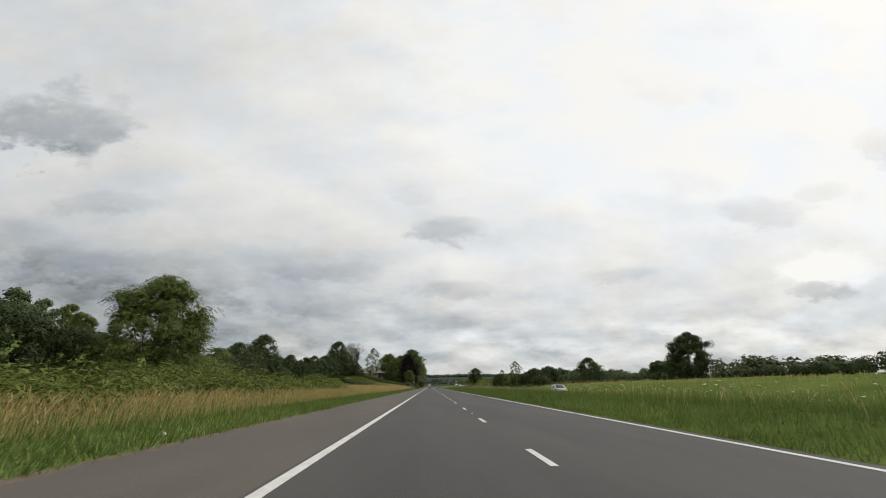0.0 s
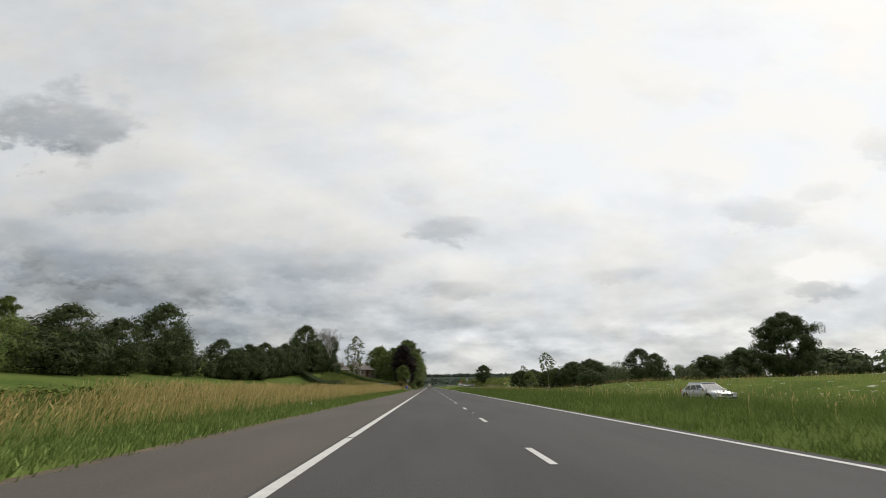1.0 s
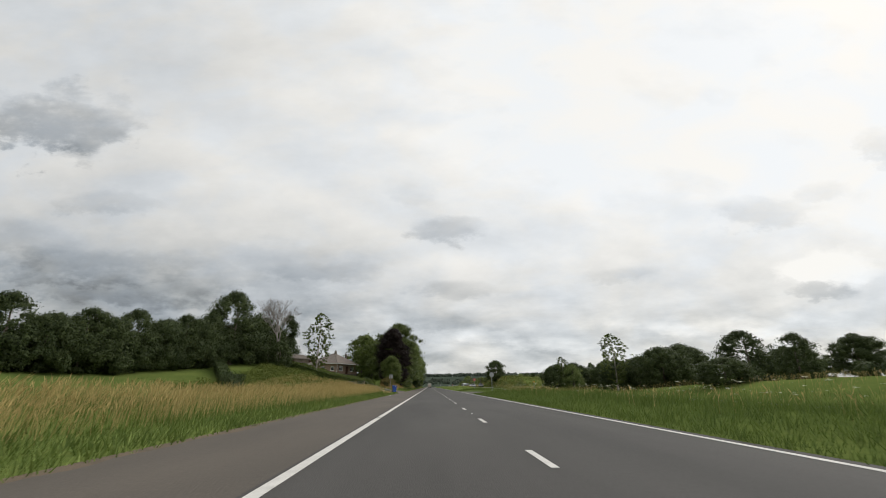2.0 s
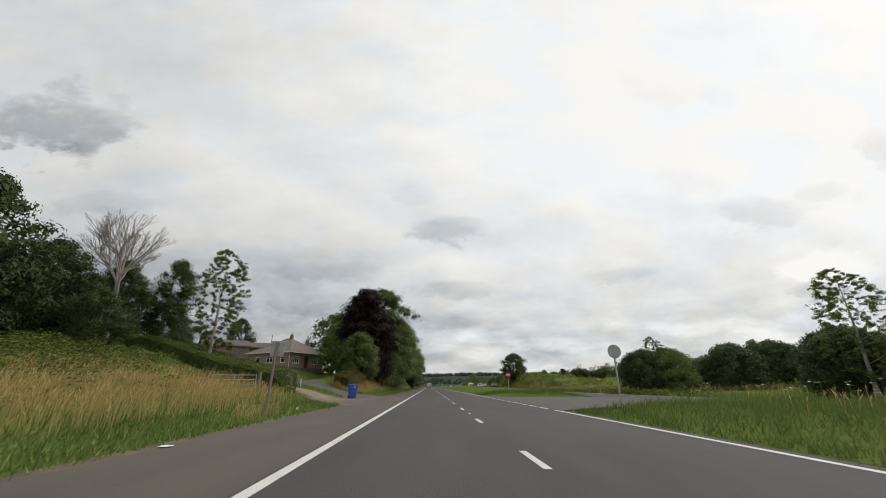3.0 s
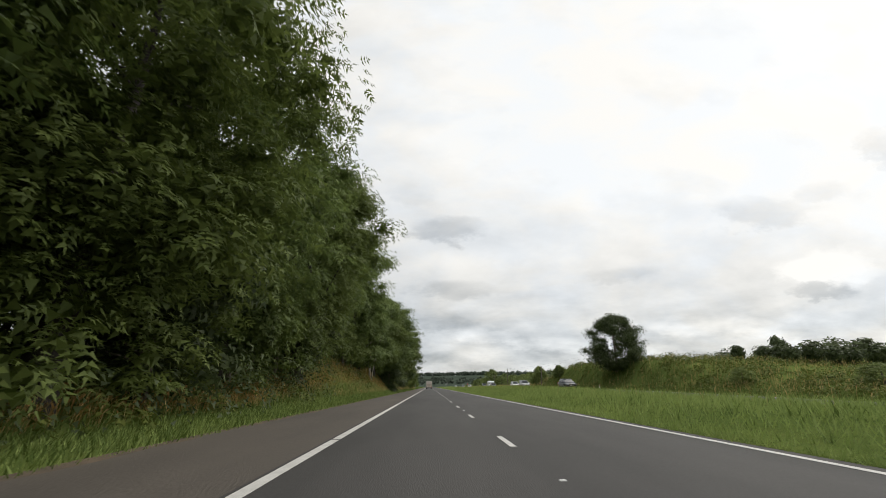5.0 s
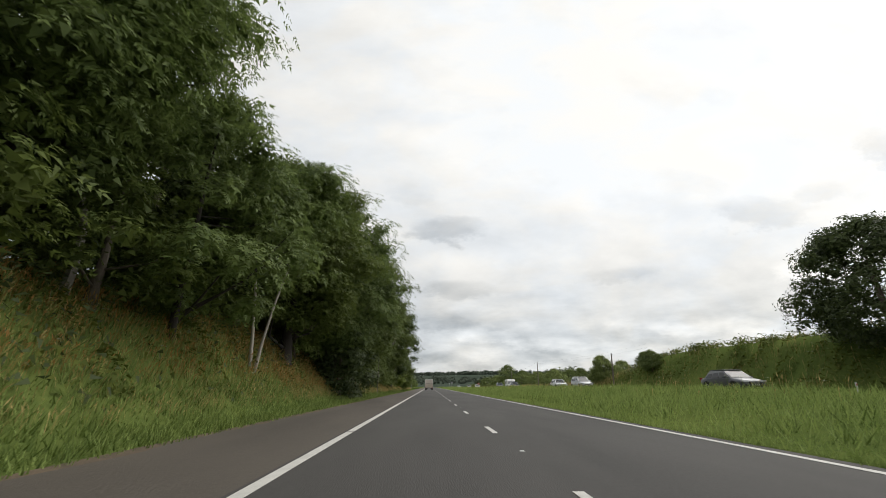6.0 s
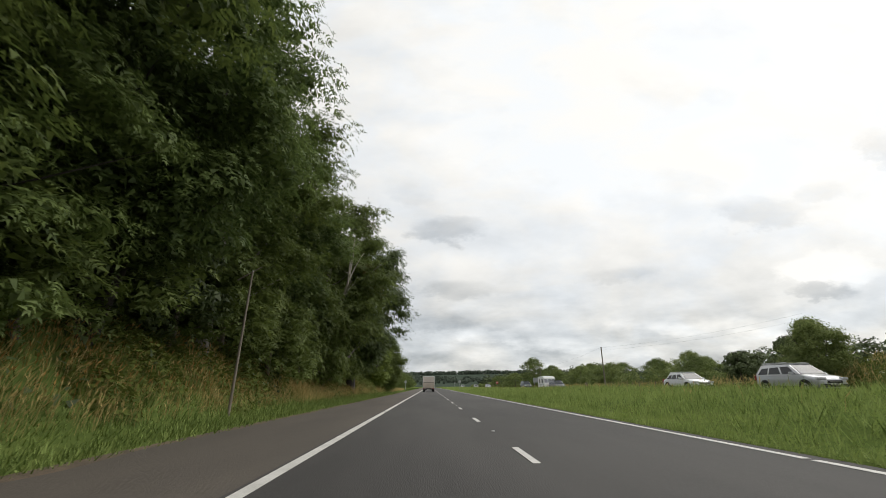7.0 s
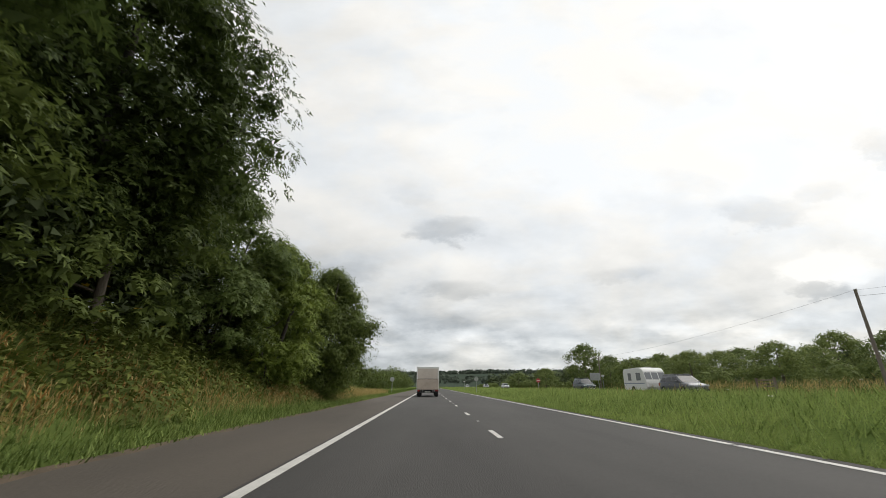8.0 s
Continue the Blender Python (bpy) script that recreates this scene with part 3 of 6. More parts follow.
def apron():
    """The worn tarmac mouth that the track and the drive share, level with the shoulder."""
    xs, ys = np.arange(-10, -3.7, 0.15), np.arange(134.5, 154, 0.15)
    gx_, gy_ = np.meshgrid(xs, ys)
    edge = 0.12 * np.sin(gx_ * 5 + gy_ * 3.7) + 0.1 * np.sin(gy_ * 7.1 - gx_ * 2)
    keep = inside(gx_ + edge, gy_ + edge, MOUTH)
    gz_ = np.maximum(height(gx_, gy_), 0.0) + 0.028 - 0.026 * sstep(-4.75, -4.4, gx_)
    rim = keep & ~(np.roll(keep, 1, 0) & np.roll(keep, -1, 0) & np.roll(keep, 1, 1) & np.roll(keep, -1, 1))
    gz_ = gz_ - 0.06 * rim
    k, v, f = len(xs), np.stack([gx_, gy_, gz_], -1).reshape(-1, 3), []
    for j in range(len(ys) - 1):
        for i in range(k - 1):
            if keep[j, i] and keep[j + 1, i + 1] and keep[j, i + 1] and keep[j + 1, i]:
                f.append((j * k + i, j * k + i + 1, (j + 1) * k + i + 1, (j + 1) * k + i))
    used = sorted({i for q in f for i in q})
    at = {o: i for i, o in enumerate(used)}
    me = mesh("driveway_mouth", v[used].tolist(), [tuple(at[i] for i in q) for q in f], M_MOUTH, True)
    return tagged(new("driveway_mouth", me), "worn dusty tarmac apron where the farm track meets the shoulder", "driveway", kind="structure")


apron()


def off_line(x, y, line):
    """How far points lie from a bent line."""
    best = np.full(np.shape(x), 1e9)
    for (ax, ay), (bx, by) in zip(line, line[1:]):
        t = np.clip(((x - ax) * (bx - ax) + (y - ay) * (by - ay)) / ((bx - ax) ** 2 + (by - ay) ** 2), 0, 1)
        best = np.minimum(best, np.hypot(x - ax - t * (bx - ax), y - ay - t * (by - ay)))
    return best


# ---- trees ----
def tube(v, f, pts, radii, sides=6):
    """Appends a tapered limb through pts to lists of vertices and faces."""
    base, n = len(v), len(pts)
    for i, (p, r) in enumerate(zip(pts, radii)):
        d = (Vector(pts[min(i + 1, n - 1)]) - Vector(pts[max(i - 1, 0)])).normalized()
        a = d.orthogonal().normalized()
        b = d.cross(a)
        for k in range(sides):
            t = 2 * math.pi * k / sides
            v.append(tuple(Vector(p) + (a * math.cos(t) + b * math.sin(t)) * r))
    for i in range(n - 1):
        for k in range(sides):
            f.append((base + i * sides + k, base + i * sides + (k + 1) % sides, base + (i + 1) * sides + (k + 1) % sides, base + (i + 1) * sides + k))
    f.append(tuple(base + (n - 1) * sides + k for k in range(sides)))


def leaves(centres, normals, length, width, rg, droop=0.2, loose=0.4):
    """Loose pointed leaves that face roughly outwards."""
    n = len(centres)
    nrm = normals + rg.normal(0, loose, (n, 3))
    nrm /= np.linalg.norm(nrm, axis=1)[:, None] + 1e-9
    t = rg.normal(0, 1, (n, 3))
    t[:, 2] -= droop * 3
    t -= nrm * (t * nrm).sum(1)[:, None]
    t /= np.linalg.norm(t, axis=1)[:, None] + 1e-9
    s = np.cross(nrm, t)
    ln = length * rg.uniform(0.6, 1.35, (n, 1))
    wd = width * rg.uniform(0.6, 1.3, (n, 1))
    tip = centres + t * ln * 0.55
    tail = centres - t * ln * 0.45
    return np.stack([tail + s * wd * 0.5, tip, tail - s * wd * 0.5], 1)


def sprays(p, out_, size, rg, k=7, droop=0.35, ratio=0.42):
    """Leafy twigs: k leaflets set in pairs along a drooping stalk, all facing much the same way."""
    n = len(p)

    def unit(a):
        return a / (np.linalg.norm(a, axis=1)[:, None] + 1e-9)
    nrm = unit(out_ * 0.6 + np.array([0, 0, 0.6]) + rg.normal(0, 0.25, (n, 3)))
    ax = out_ * np.array([1, 1, 0.3]) + rg.normal(0, 0.45, (n, 3)) - np.array([0, 0, droop])
    ax = unit(ax - nrm * (ax * nrm).sum(1)[:, None])
    s = np.cross(nrm, ax)
    ln = size * rg.uniform(0.65, 1.35, (n, 1))
    rows = []
    for i in range(k):
        if i == k - 1:
            base, d = p + ax * ln * 0.42, ax
        else:
            base = p + ax * ln * ((i // 2 + 0.5) / max(1, (k - 1) / 2) - 0.55)
            d = s * (0.85 if i % 2 else -0.85) + ax * 0.5
        d = unit(d + rg.normal(0, 0.16, (n, 3)) - np.array([0, 0, 0.15]))
        b = unit(np.cross(nrm + rg.normal(0, 0.15, (n, 3)), d))
        ll = ln * 0.46 * rg.uniform(0.75, 1.2, (n, 1))
        rows.append(np.stack([base + b * ll * ratio * 0.5 + d * ll * 0.1, base + d * ll, base - b * ll * ratio * 0.5 + d * ll * 0.1], 1))
    return np.concatenate(rows)


def crown_points(clumps, radii, n, rg, shell=0.65, squash=0.72, lift=0.45):
    """Leaf places in and on a set of leafy clumps, more of them above than below, with the way outwards."""
    w = np.asarray(radii) ** 2
    pick = rg.choice(len(clumps), n, p=w / w.sum())
    d = rg.normal(0, 1, (n, 3))
    d[:, 2] = np.where((d[:, 2] < 0) & (rg.random(n) < lift), -d[:, 2], d[:, 2])
    d /= np.linalg.norm(d, axis=1)[:, None]
    r = np.where(rg.random(n) < shell, rg.uniform(0.75, 1.08, n), rg.uniform(0.2, 0.8, n))
    p = clumps[pick] + d * (radii[pick] * r)[:, None] * np.array([1, 1, squash])
    return p, d


def tree(name, label, H, R, seed, n, leaf, mat, bark, clear=0.2, clumps=60, clump_r=0.26, stems=1, droop=0.2, top=0.35, spread=1.0, gaps=0.0, sides=6, category="tree", twigs=0, limbs=9, girth=1.0, even=0.28, spray=0, deep=0.45, fill=0.24, wither=0):
    """A tree of height H and crown radius R at the origin: trunk with limbs, and a crown of many leaves in clumps."""
    rg, rr = np.random.default_rng(seed), random.Random(seed)
    ob = thing(name, label, category)
    zc, hz_ = H * (1 + clear) / 2, H * (1 - clear) / 2
    cl, cr = [], []
    lean = np.array([rr.uniform(-0.05, 0.05), rr.uniform(-0.05, 0.05)])
    while len(cl) < clumps:
        t = rg.uniform(-1, 1)
        prof = (1 - abs(t) ** (2.2 if clear > 0.1 else 3.4 if clear > 0.03 else 9)) ** 0.5 if t < 0 else max(0.02, 1 - t ** (1.2 + 2 * (1 - top))) ** 0.6
        ang = rg.uniform(0, 2 * np.pi)
        uneven = 0.72 + even * np.sin(ang * 2 + seed) * np.sin(ang * 3 + t * 4 + seed * 2) + rg.uniform(-0.12, 0.22)
        rad = R * prof * uneven * spread * rg.uniform(deep, 1.0) ** 0.5
        if gaps and np.sin(ang * 3 + t * 5 + seed) > 1 - gaps * 2:
            continue
        rc = R * clump_r * rg.uniform(0.6, 1.25)
        cl.append((rad * np.cos(ang) + lean[0] * H * t, rad * np.sin(ang) + lean[1] * H * t, zc + t * (hz_ - rc * 0.6)))
        cr.append(rc)
    cl, cr = np.array(cl), np.array(cr)
    m_ = n // spray if spray else n
    p, d = crown_points(cl, cr, m_, rg, 0.85 if spray else 0.75, 0.75 if spray else 0.95, 0.4 if spray else 0.1)
    core = np.stack([p[:, 0], p[:, 1], np.zeros(m_)], 1)
    d = d * 0.8 + 0.5 * core / (np.linalg.norm(core, axis=1)[:, None] + 1e-6) + np.array([0, 0, 0.15])
    p[:, 2] = np.maximum(p[:, 2], 0.12)
    inner, _d = crown_points(cl * np.array([0.9, 0.9, 1.0]), cr * 0.85, int(n * fill), rg, 0.3)
    inner[:, 2] = np.maximum(inner[:, 2], 0.2)
    big = leaves(inner, _d + np.array([0, 0, 0.2]), leaf * (1.9 if spray else 1.6), leaf * (1.3 if spray else 1.1), rg, droop)
    outer = sprays(p, d, leaf * 2.6, rg, spray, droop) if spray else leaves(p, d, leaf, leaf * 0.55, rg, droop)
    under("crown", soup("crown", np.concatenate([outer, big]), mat), ob)
    if wither:                                     # a few tufts that have turned brown
        i = rg.choice(clumps, wither, replace=False)
        p, d = crown_points(cl[i] * np.array([1.06, 1.06, 1.0]), cr[i] * 0.75, wither * 90, rg, 0.8)
        under("withered_leaves", soup("withered_leaves", sprays(p, d, leaf * 2.0, rg, 5, 0.9), M_DRYHEDGE), ob, "withered brown leaves")
    r0 = (H * 0.022 + 0.04) * girth
    v, f = [], []
    for s in range(stems):
        a = 2 * math.pi * s / max(stems, 1) + seed
        off = 0.0 if stems == 1 else 0.12
        fan = 0.0 if stems == 1 else R * 0.45
        pts, k = [], 7
        for i in range(k):
            t = i / (k - 1)
            pts.append((off * math.cos(a) + fan * math.cos(a) * t ** 1.3 + rr.uniform(-.08, .08) * H * .1 * t, off * math.sin(a) + fan * math.sin(a) * t ** 1.3 + rr.uniform(-.08, .08) * H * .1 * t, -0.15 + t * H * 0.86))
        v, f = [], []
        tube(v, f, pts, [r0 / stems ** 0.4 * (1.25 if i == 0 else 1 - 0.85 * i / (k - 1)) for i in range(k)], sides + 2)
        trunk = under("trunk", mesh("trunk", v, f, bark, True), ob)
        order = sorted(range(len(cl)), key=lambda i: rr.random())[: limbs // stems]
        for i in order:
            q = cl[i]
            z0 = max(H * clear * 0.6, q[2] - np.hypot(q[0], q[1]) * rr.uniform(0.5, 0.9))
            t = min(0.95, max(0.0, (z0 + 0.15) / (H * 0.86)))
            j = min(k - 2, int(t * (k - 1)))
            b = Vector(pts[j]).lerp(Vector(pts[j + 1]), t * (k - 1) - j)
            mid = b.lerp(Vector(q), 0.5) + Vector((rr.uniform(-.1, .1), rr.uniform(-.1, .1), -0.06)) * R
            rl = r0 * (1 - 0.8 * t) * 0.34
            v, f = [], []
            tube(v, f, [b, mid, q], [rl, rl * 0.7, rl * 0.22], sides)
            under("limb", mesh("limb", v, f, bark, True), trunk)
            for _ in range(twigs):
                e = Vector(q) + Vector((rr.uniform(-1, 1), rr.uniform(-1, 1), rr.uniform(-0.2, 1))) * R * 0.35
                v, f = [], []
                tube(v, f, [mid.lerp(Vector(q), rr.random()), e], [rl * 0.3, rl * 0.08], 4)
                under("twig", mesh("twig", v, f, bark), trunk)
    return ob


def turned(x, y):
    """A turn about the upright that differs from spot to spot."""
    return (x * 137.7 + y * 59.3) % 360


def put(ob, x, y, s=1.0, sz=None, rot=None, sink=0.1, z=None):
    """A copy of a plant on the ground."""
    r = turned(x, y) if rot is None else rot
    m = pose(x, y, (hz(x, y) if z is None else z) - sink, 0, 0, r) @ Matrix.Diagonal((s, s, sz or s, 1))
    return copy_thing(ob, m)


rng = random.Random(11)


def place(ob, spots):
    """The model plant stands at the first spot, copies at the others: rows of x, y, scale, height scale."""
    for i, (x, y, s, sz) in enumerate(spots):
        if i == 0:
            continue
        put(ob, x, y, s, sz)
    x, y, s, sz = spots[0]
    ob.matrix_world = pose(x, y, hz(x, y) - 0.1, 0, 0, turned(x, y)) @ Matrix.Diagonal((s, s, sz, 1))


# the roadside wood on the bank
wood_a = tree("ash_tree", "tall ash tree with feathery green leaves on the bank", 15.0, 5.8, 1, 87500, 0.125, M_LEAF_ASH, M_BARK_DARK, 0.105, 200, 0.195, stems=2, droop=0.35, limbs=14, girth=0.7, spray=7, top=-0.5, deep=0.2, spread=1.05, even=0.14, fill=0.38)
wood_b = tree("sycamore_tree", "tall dense green broadleaf tree above the roadside bank", 15.0, 5.8, 2, 87500, 0.125, M_LEAF, M_BARK_DARK, 0.105, 200, 0.2, droop=0.28, limbs=12, spray=7, top=-0.5, deep=0.2, spread=1.06, even=0.14, fill=0.38)
wood_d = tree("ivy_clad_tree", "ivy-clad tree with pale bare limbs among dark leaves", 15.0, 5.6, 5, 77000, 0.125, M_LEAF, M_BARK_GREY, 0.105, 200, 0.19, droop=0.3, gaps=0.04, twigs=1, limbs=12, spray=7, top=-0.4, deep=0.22, spread=1.08, even=0.15, fill=0.36, wither=9)
wood_k = tree("chestnut_tree", "tall shady tree with dense deep green leaves over the bank", 15.0, 5.8, 14, 87500, 0.14, M_LEAF_DEEP, M_BARK_DARK, 0.105, 210, 0.20, droop=0.3, limbs=10, spray=7, top=-0.5, deep=0.22, spread=1.02, even=0.12, fill=0.36)
wood_s = tree("young_ash", "young ash tree with light green leaves on the bank", 9.0, 4.2, 7, 42000, 0.12, M_LEAF_ASH, M_BARK_DARK, 0.03, 90, 0.21, stems=2, droop=0.4, girth=0.6, spray=7)
wood_c = tree("holly_tree", "dark evergreen tree in the shade of the wood", 8.0, 3.4, 3, 5500, 0.28, M_LEAF_DARK, M_BARK, 0.02, 60, 0.26, droop=0.25, limbs=4)
place(wood_a, [(-8.6, 204.0, 1.0, 1.0), (-9.6, 221.0, 0.95, 0.9), (-9.0, 230.0, 0.97, 0.98), (-7.1, 252.5, 1.0, 0.93), (-8.2, 267.8, 0.95, 0.9), (-9.0, 279.5, 0.85, 0.66)])
place(wood_b, [(-7.7, 179.2, 1.02, 1.05), (-7.7, 195.8, 1.0, 0.94), (-8.0, 212.5, 1.0, 1.0), (-8.0, 246.0, 0.92, 0.82), (-7.0, 259.8, 1.0, 0.86), (-6.7, 172.0, 0.55, 0.55)])
place(wood_k, [(-6.6, 293.4, 0.98, 0.95), (-10.3, 304.0, 1.0, 1.0), (-7.6, 187.5, 0.95, 0.80)])
place(wood_d, [(-7.4, 285.8, 1.04, 0.94), (-11.5, 297.5, 1.0, 1.0), (-8.6, 273.5, 0.9, 0.8)])
place(wood_s, [(-8.4, 236.4, 1.1, 1.05), (-8.8, 309.4, 0.85, 0.85), (-7.6, 264.0, 0.8, 0.8)])
place(wood_c, [(-8.0, 176, .7, .7), (-7.6, 187, .75, .7), (-7.8, 199, .8, .75), (-8.6, 214, .9, .8), (-6.3, 252.5, .85, .6), (-8.4, 280, .7, .6), (-9.6, 265, .9, .8), (-11.5, 241, 1.1, 1.0), (-11, 228, .9, .9), (-11, 300, 1, .9), (-10.6, 306, .8, .55), (-11.0, 311, .8, .6), (-9.0, 292, .8, .6), (-8.6, 270, .7, .55)])
shrub = tree("hazel_shrub", "leafy green shrub filling the edge of the wood", 5.2, 2.7, 9, 8400, 0.135, M_LEAF, M_BARK, 0.0, 70, 0.24, limbs=2, droop=0.35, spray=7)
place(shrub, [(-7.5, 281.8, 0.95, 1.3), (-7.4, 284.6, 0.9, 1.25), (-7.5, 288.0, 0.95, 1.35), (-7.9, 278.6, 0.9, 1.15), (-7.2, 260.8, 0.9, 0.9), (-8.0, 266.0, 0.9, 0.8), (-8.4, 271.5, 0.8, 0.7), (-7.3, 277.0, 0.9, 0.8), (-7.6, 290.0, 0.9, 0.8), (-6.9, 285.4, 0.7, 0.8), (-7.6, 173.5, 0.9, 0.9), (-7.8, 178.0, 1.0, 1.0), (-7.7, 183.0, 1.0, 1.1), (-7.9, 188.0, 1.05, 1.0), (-7.8, 193.5, 1.0, 1.1), (-8.0, 199.0, 1.1, 1.0), (-8.2, 204.5, 1.0, 1.0), (-8.4, 210.0, 1.1, 1.1),
              (-9.2, 216.0, 1.0, 1.0), (-9.4, 222.0, 1.1, 1.1), (-8.6, 228.0, 1.0, 0.9), (-8.8, 233.5, 1.0, 0.9), (-9.6, 238.5, 1.0, 1.0), (-9.8, 243.5, 1.0, 1.1), (-8.4, 248.5, 1.0, 1.0), (-7.6, 258.0, 1.0, 1.0), (-8.2, 263.0, 1.0, 0.9), (-8.6, 268.0, 1.1, 1.0), (-8.6, 275.0, 1.1, 1.0),
              (-8.6, 281.0, 1.1, 0.9), (-8.8, 286.5, 1.1, 1.0), (-9.0, 292.5, 1.1, 1.0), (-9.2, 298.5, 1.1, 1.0), (-8.9, 304.0, 1.1, 1.15), (-9.2, 309.5, 1.1, 0.9), (-12.0, 294.0, 1.2, 1.3), (-12.0, 303.0, 1.2, 1.3), (-12.5, 282.0, 1.2, 1.4)])
wood_e = tree("woodland_tree", "tall green tree deep in the roadside wood", 12.0, 4.6, 6, 3800, 0.45, M_LEAF, M_BARK, 0.05, 60, 0.27, limbs=4, spray=4)
place(wood_e, [(-11.2, 287.5, 1.0, 1.12), (-11.8, 180.0, 1.0, 1.12), (-12.2, 186.5, 1.05, 1.15), (-12.5, 193.0, 1.1, 1.15), (-12.6, 252.0, 1.1, 1.15), (-12.4, 262.0, 1.1, 1.15), (-16.0, 189.2, 1.12, 1.05), (-15.3, 196.8, 1.15, 1.09), (-13.5, 204.4, 1.05, 1.13), (-15.5, 212.0, 1.08, 1.17), (-14.4, 219.6, 1.10, 1.13), (-15.8, 227.2, 1.10, 1.12), (-15.1, 234.8, 0.96, 1.17), (-14.6, 242.4, 1.09, 1.18), (-13.9, 250.0, 1.13, 1.08), (-13.6, 257.6, 1.04, 1.19), (-13.4, 265.2, 0.97, 1.03), (-15.3, 272.8, 1.14, 1.09), (-14.1, 280.4, 1.01, 1.10), (-14.8, 288.0, 1.02, 1.12), (-14.2, 295.6, 1.13, 1.14), (-20.7, 200.0, 1.26, 1.15), (-21.5, 209.5, 1.05, 1.12), (-20.6, 219.0, 1.27, 1.06), (-21.4, 228.5, 1.06, 1.12), (-21.8, 238.0, 1.09, 0.96), (-20.9, 247.5, 1.30, 0.97), (-21.1, 257.0, 1.12, 0.98), (-22.6, 266.5, 1.23, 1.12), (-23.4, 276.0, 1.18, 0.96), (-21.3, 285.5, 1.10, 1.13), (-20.6, 295.0, 1.15, 1.15), (-22.6, 304.5, 1.02, 1.07), (-15.0, 306.0, 1.10, 1.10), (-14.0, 312.0, 1.00, 1.00), (-21.0, 308.0, 1.10, 1.00)])
triple = tree("ash_tree", "young ash tree with three pale slender stems on the bank", 10.5, 4.2, 8, 35000, 0.13, M_LEAF_ASH, M_BARK_PALE, 0.46, 70, 0.24, stems=3, droop=0.4, girth=0.42, spray=7)
place(triple, [(-7.6, 241, 1.0, 1.02)])

# the purple beech and its neighbours by the drive
beech = tree("copper_beech", "large copper beech with dark purple leaves beside the drive", 12.8, 4.7, 21, 42000, 0.16, M_LEAF_PURPLE, M_BARK_DARK, 0.0, 230, 0.21, droop=0.15, top=0.75, limbs=10, even=0.06, spray=6, deep=0.12, spread=0.93, fill=0.55)
place(beech, [(-8.0, 165.6, 1.05, 0.93), (-12.5, 222.0, 0.9, 1.0)])
maple = tree("maple_tree", "rounded mid-green tree on the lawn edge", 6.6, 3.0, 23, 28000, 0.13, M_LEAF, M_BARK, 0.0, 110, 0.27, limbs=3, even=0.1, spray=7)
place(maple, [(-8.0, 160.6, 0.76, 0.85)])

# hedgerow trees along the fields
oak = tree("oak_tree", "spreading oak tree with an open ragged crown in the hedge", 9.0, 4.8, 31, 36000, 0.15, M_LEAF, M_BARK, 0.0, 210, 0.17, twigs=1, even=0.1, spray=6, spread=1.0, deep=0.15, top=1.02)
place(oak, [(-19.7, 29, 1.0, 0.92)])
round_tree = tree("round_tree", "dense dark green field tree with a rounded crown", 9.0, 4.0, 32, 9500, 0.255, M_LEAF_DARK, M_BARK, 0.0, 170, 0.18, limbs=3, even=0.08, top=0.75)
place(round_tree, [(-52, 198, 0.75, 0.9), (-46, 187, 0.55, 0.75), (-40, 98, 1.25, 1.15), (-38, 87, 0.9, 0.75), (-37, 79, 0.95, 0.78), (-31.5, 140, 1.3, 1.3), (-44, 108, 0.9, 0.85), (-30.5, 145.0, 0.95, 0.9), (-30.0, 151.2, 0.8, 0.85), (-25.4, 144.4, 0.62, 0.5), (-38, 112, 0.85, 0.78), (-36, 118, 0.8, 0.76), (-35, 124, 0.85, 0.8), (-33, 130, 0.8, 0.8), (-32, 135, 0.8, 0.86), (-33, 147, 0.8, 0.86), (-36, 155, 0.8, 0.8),
                   (60.5, 150, 1.5, 1.12), (55, 134, 0.8, 0.8), 
                   (-51, 222, 1.15, 1.3), (-72, 206, 1.1, 0.8), (-30, 420, 1.6, 0.8), (-16, 470, 1.2, 0.65), (74, 350, 1.2, 0.9)])
field_ash = tree("round_tree", "full round dark green tree on top of the mound", 8.0, 4.5, 35, 24000, 0.2, M_LEAF_DARK, M_BARK, 0.0, 220, 0.16, limbs=8, even=0.1, top=0.6)
place(field_ash, [(27.6, 245.4, 1.14, 1.03)])
thicket = tree("thorn_thicket", "dense dome-shaped thorn thicket beside the carriageway", 6.0, 4.4, 36, 12000, 0.26, M_LEAF_DARK, M_BARK, 0.0, 170, 0.16, limbs=2, even=0.1, top=0.75)
place(thicket, [(29.5, 168, 1.0, 0.95), (34, 170, 1.0, 1.0), (40, 166, 1.0, 1.0), (31.5, 142.5, 0.9, 0.8), (38, 148, 1.0, 0.95), (45, 156, 1.1, 1.1), (52, 172, 1.2, 1.1), (33, 120, 0.8, 0.5), (36, 137, 1.1, 1.0), (42, 141, 1.2, 1.15), (-26.0, 24, 0.88, 0.85), (-25.4, 28.6, 0.7, 0.72),
                (-37, 115, 0.8, 0.95), (-35.5, 121, 0.8, 1.0), (-34, 127, 0.8, 1.05), (-32.5, 132.5, 0.8, 1.1), (-32.5, 143, 0.8, 1.1), (-35, 151, 0.8, 1.0)])
bushy = tree("hawthorn", "bushy mid-green hedgerow tree", 6.0, 3.2, 33, 5500, 0.21, M_LEAF_BUSH, M_BARK, 0.0, 150, 0.19, limbs=2, even=0.08, top=0.8)
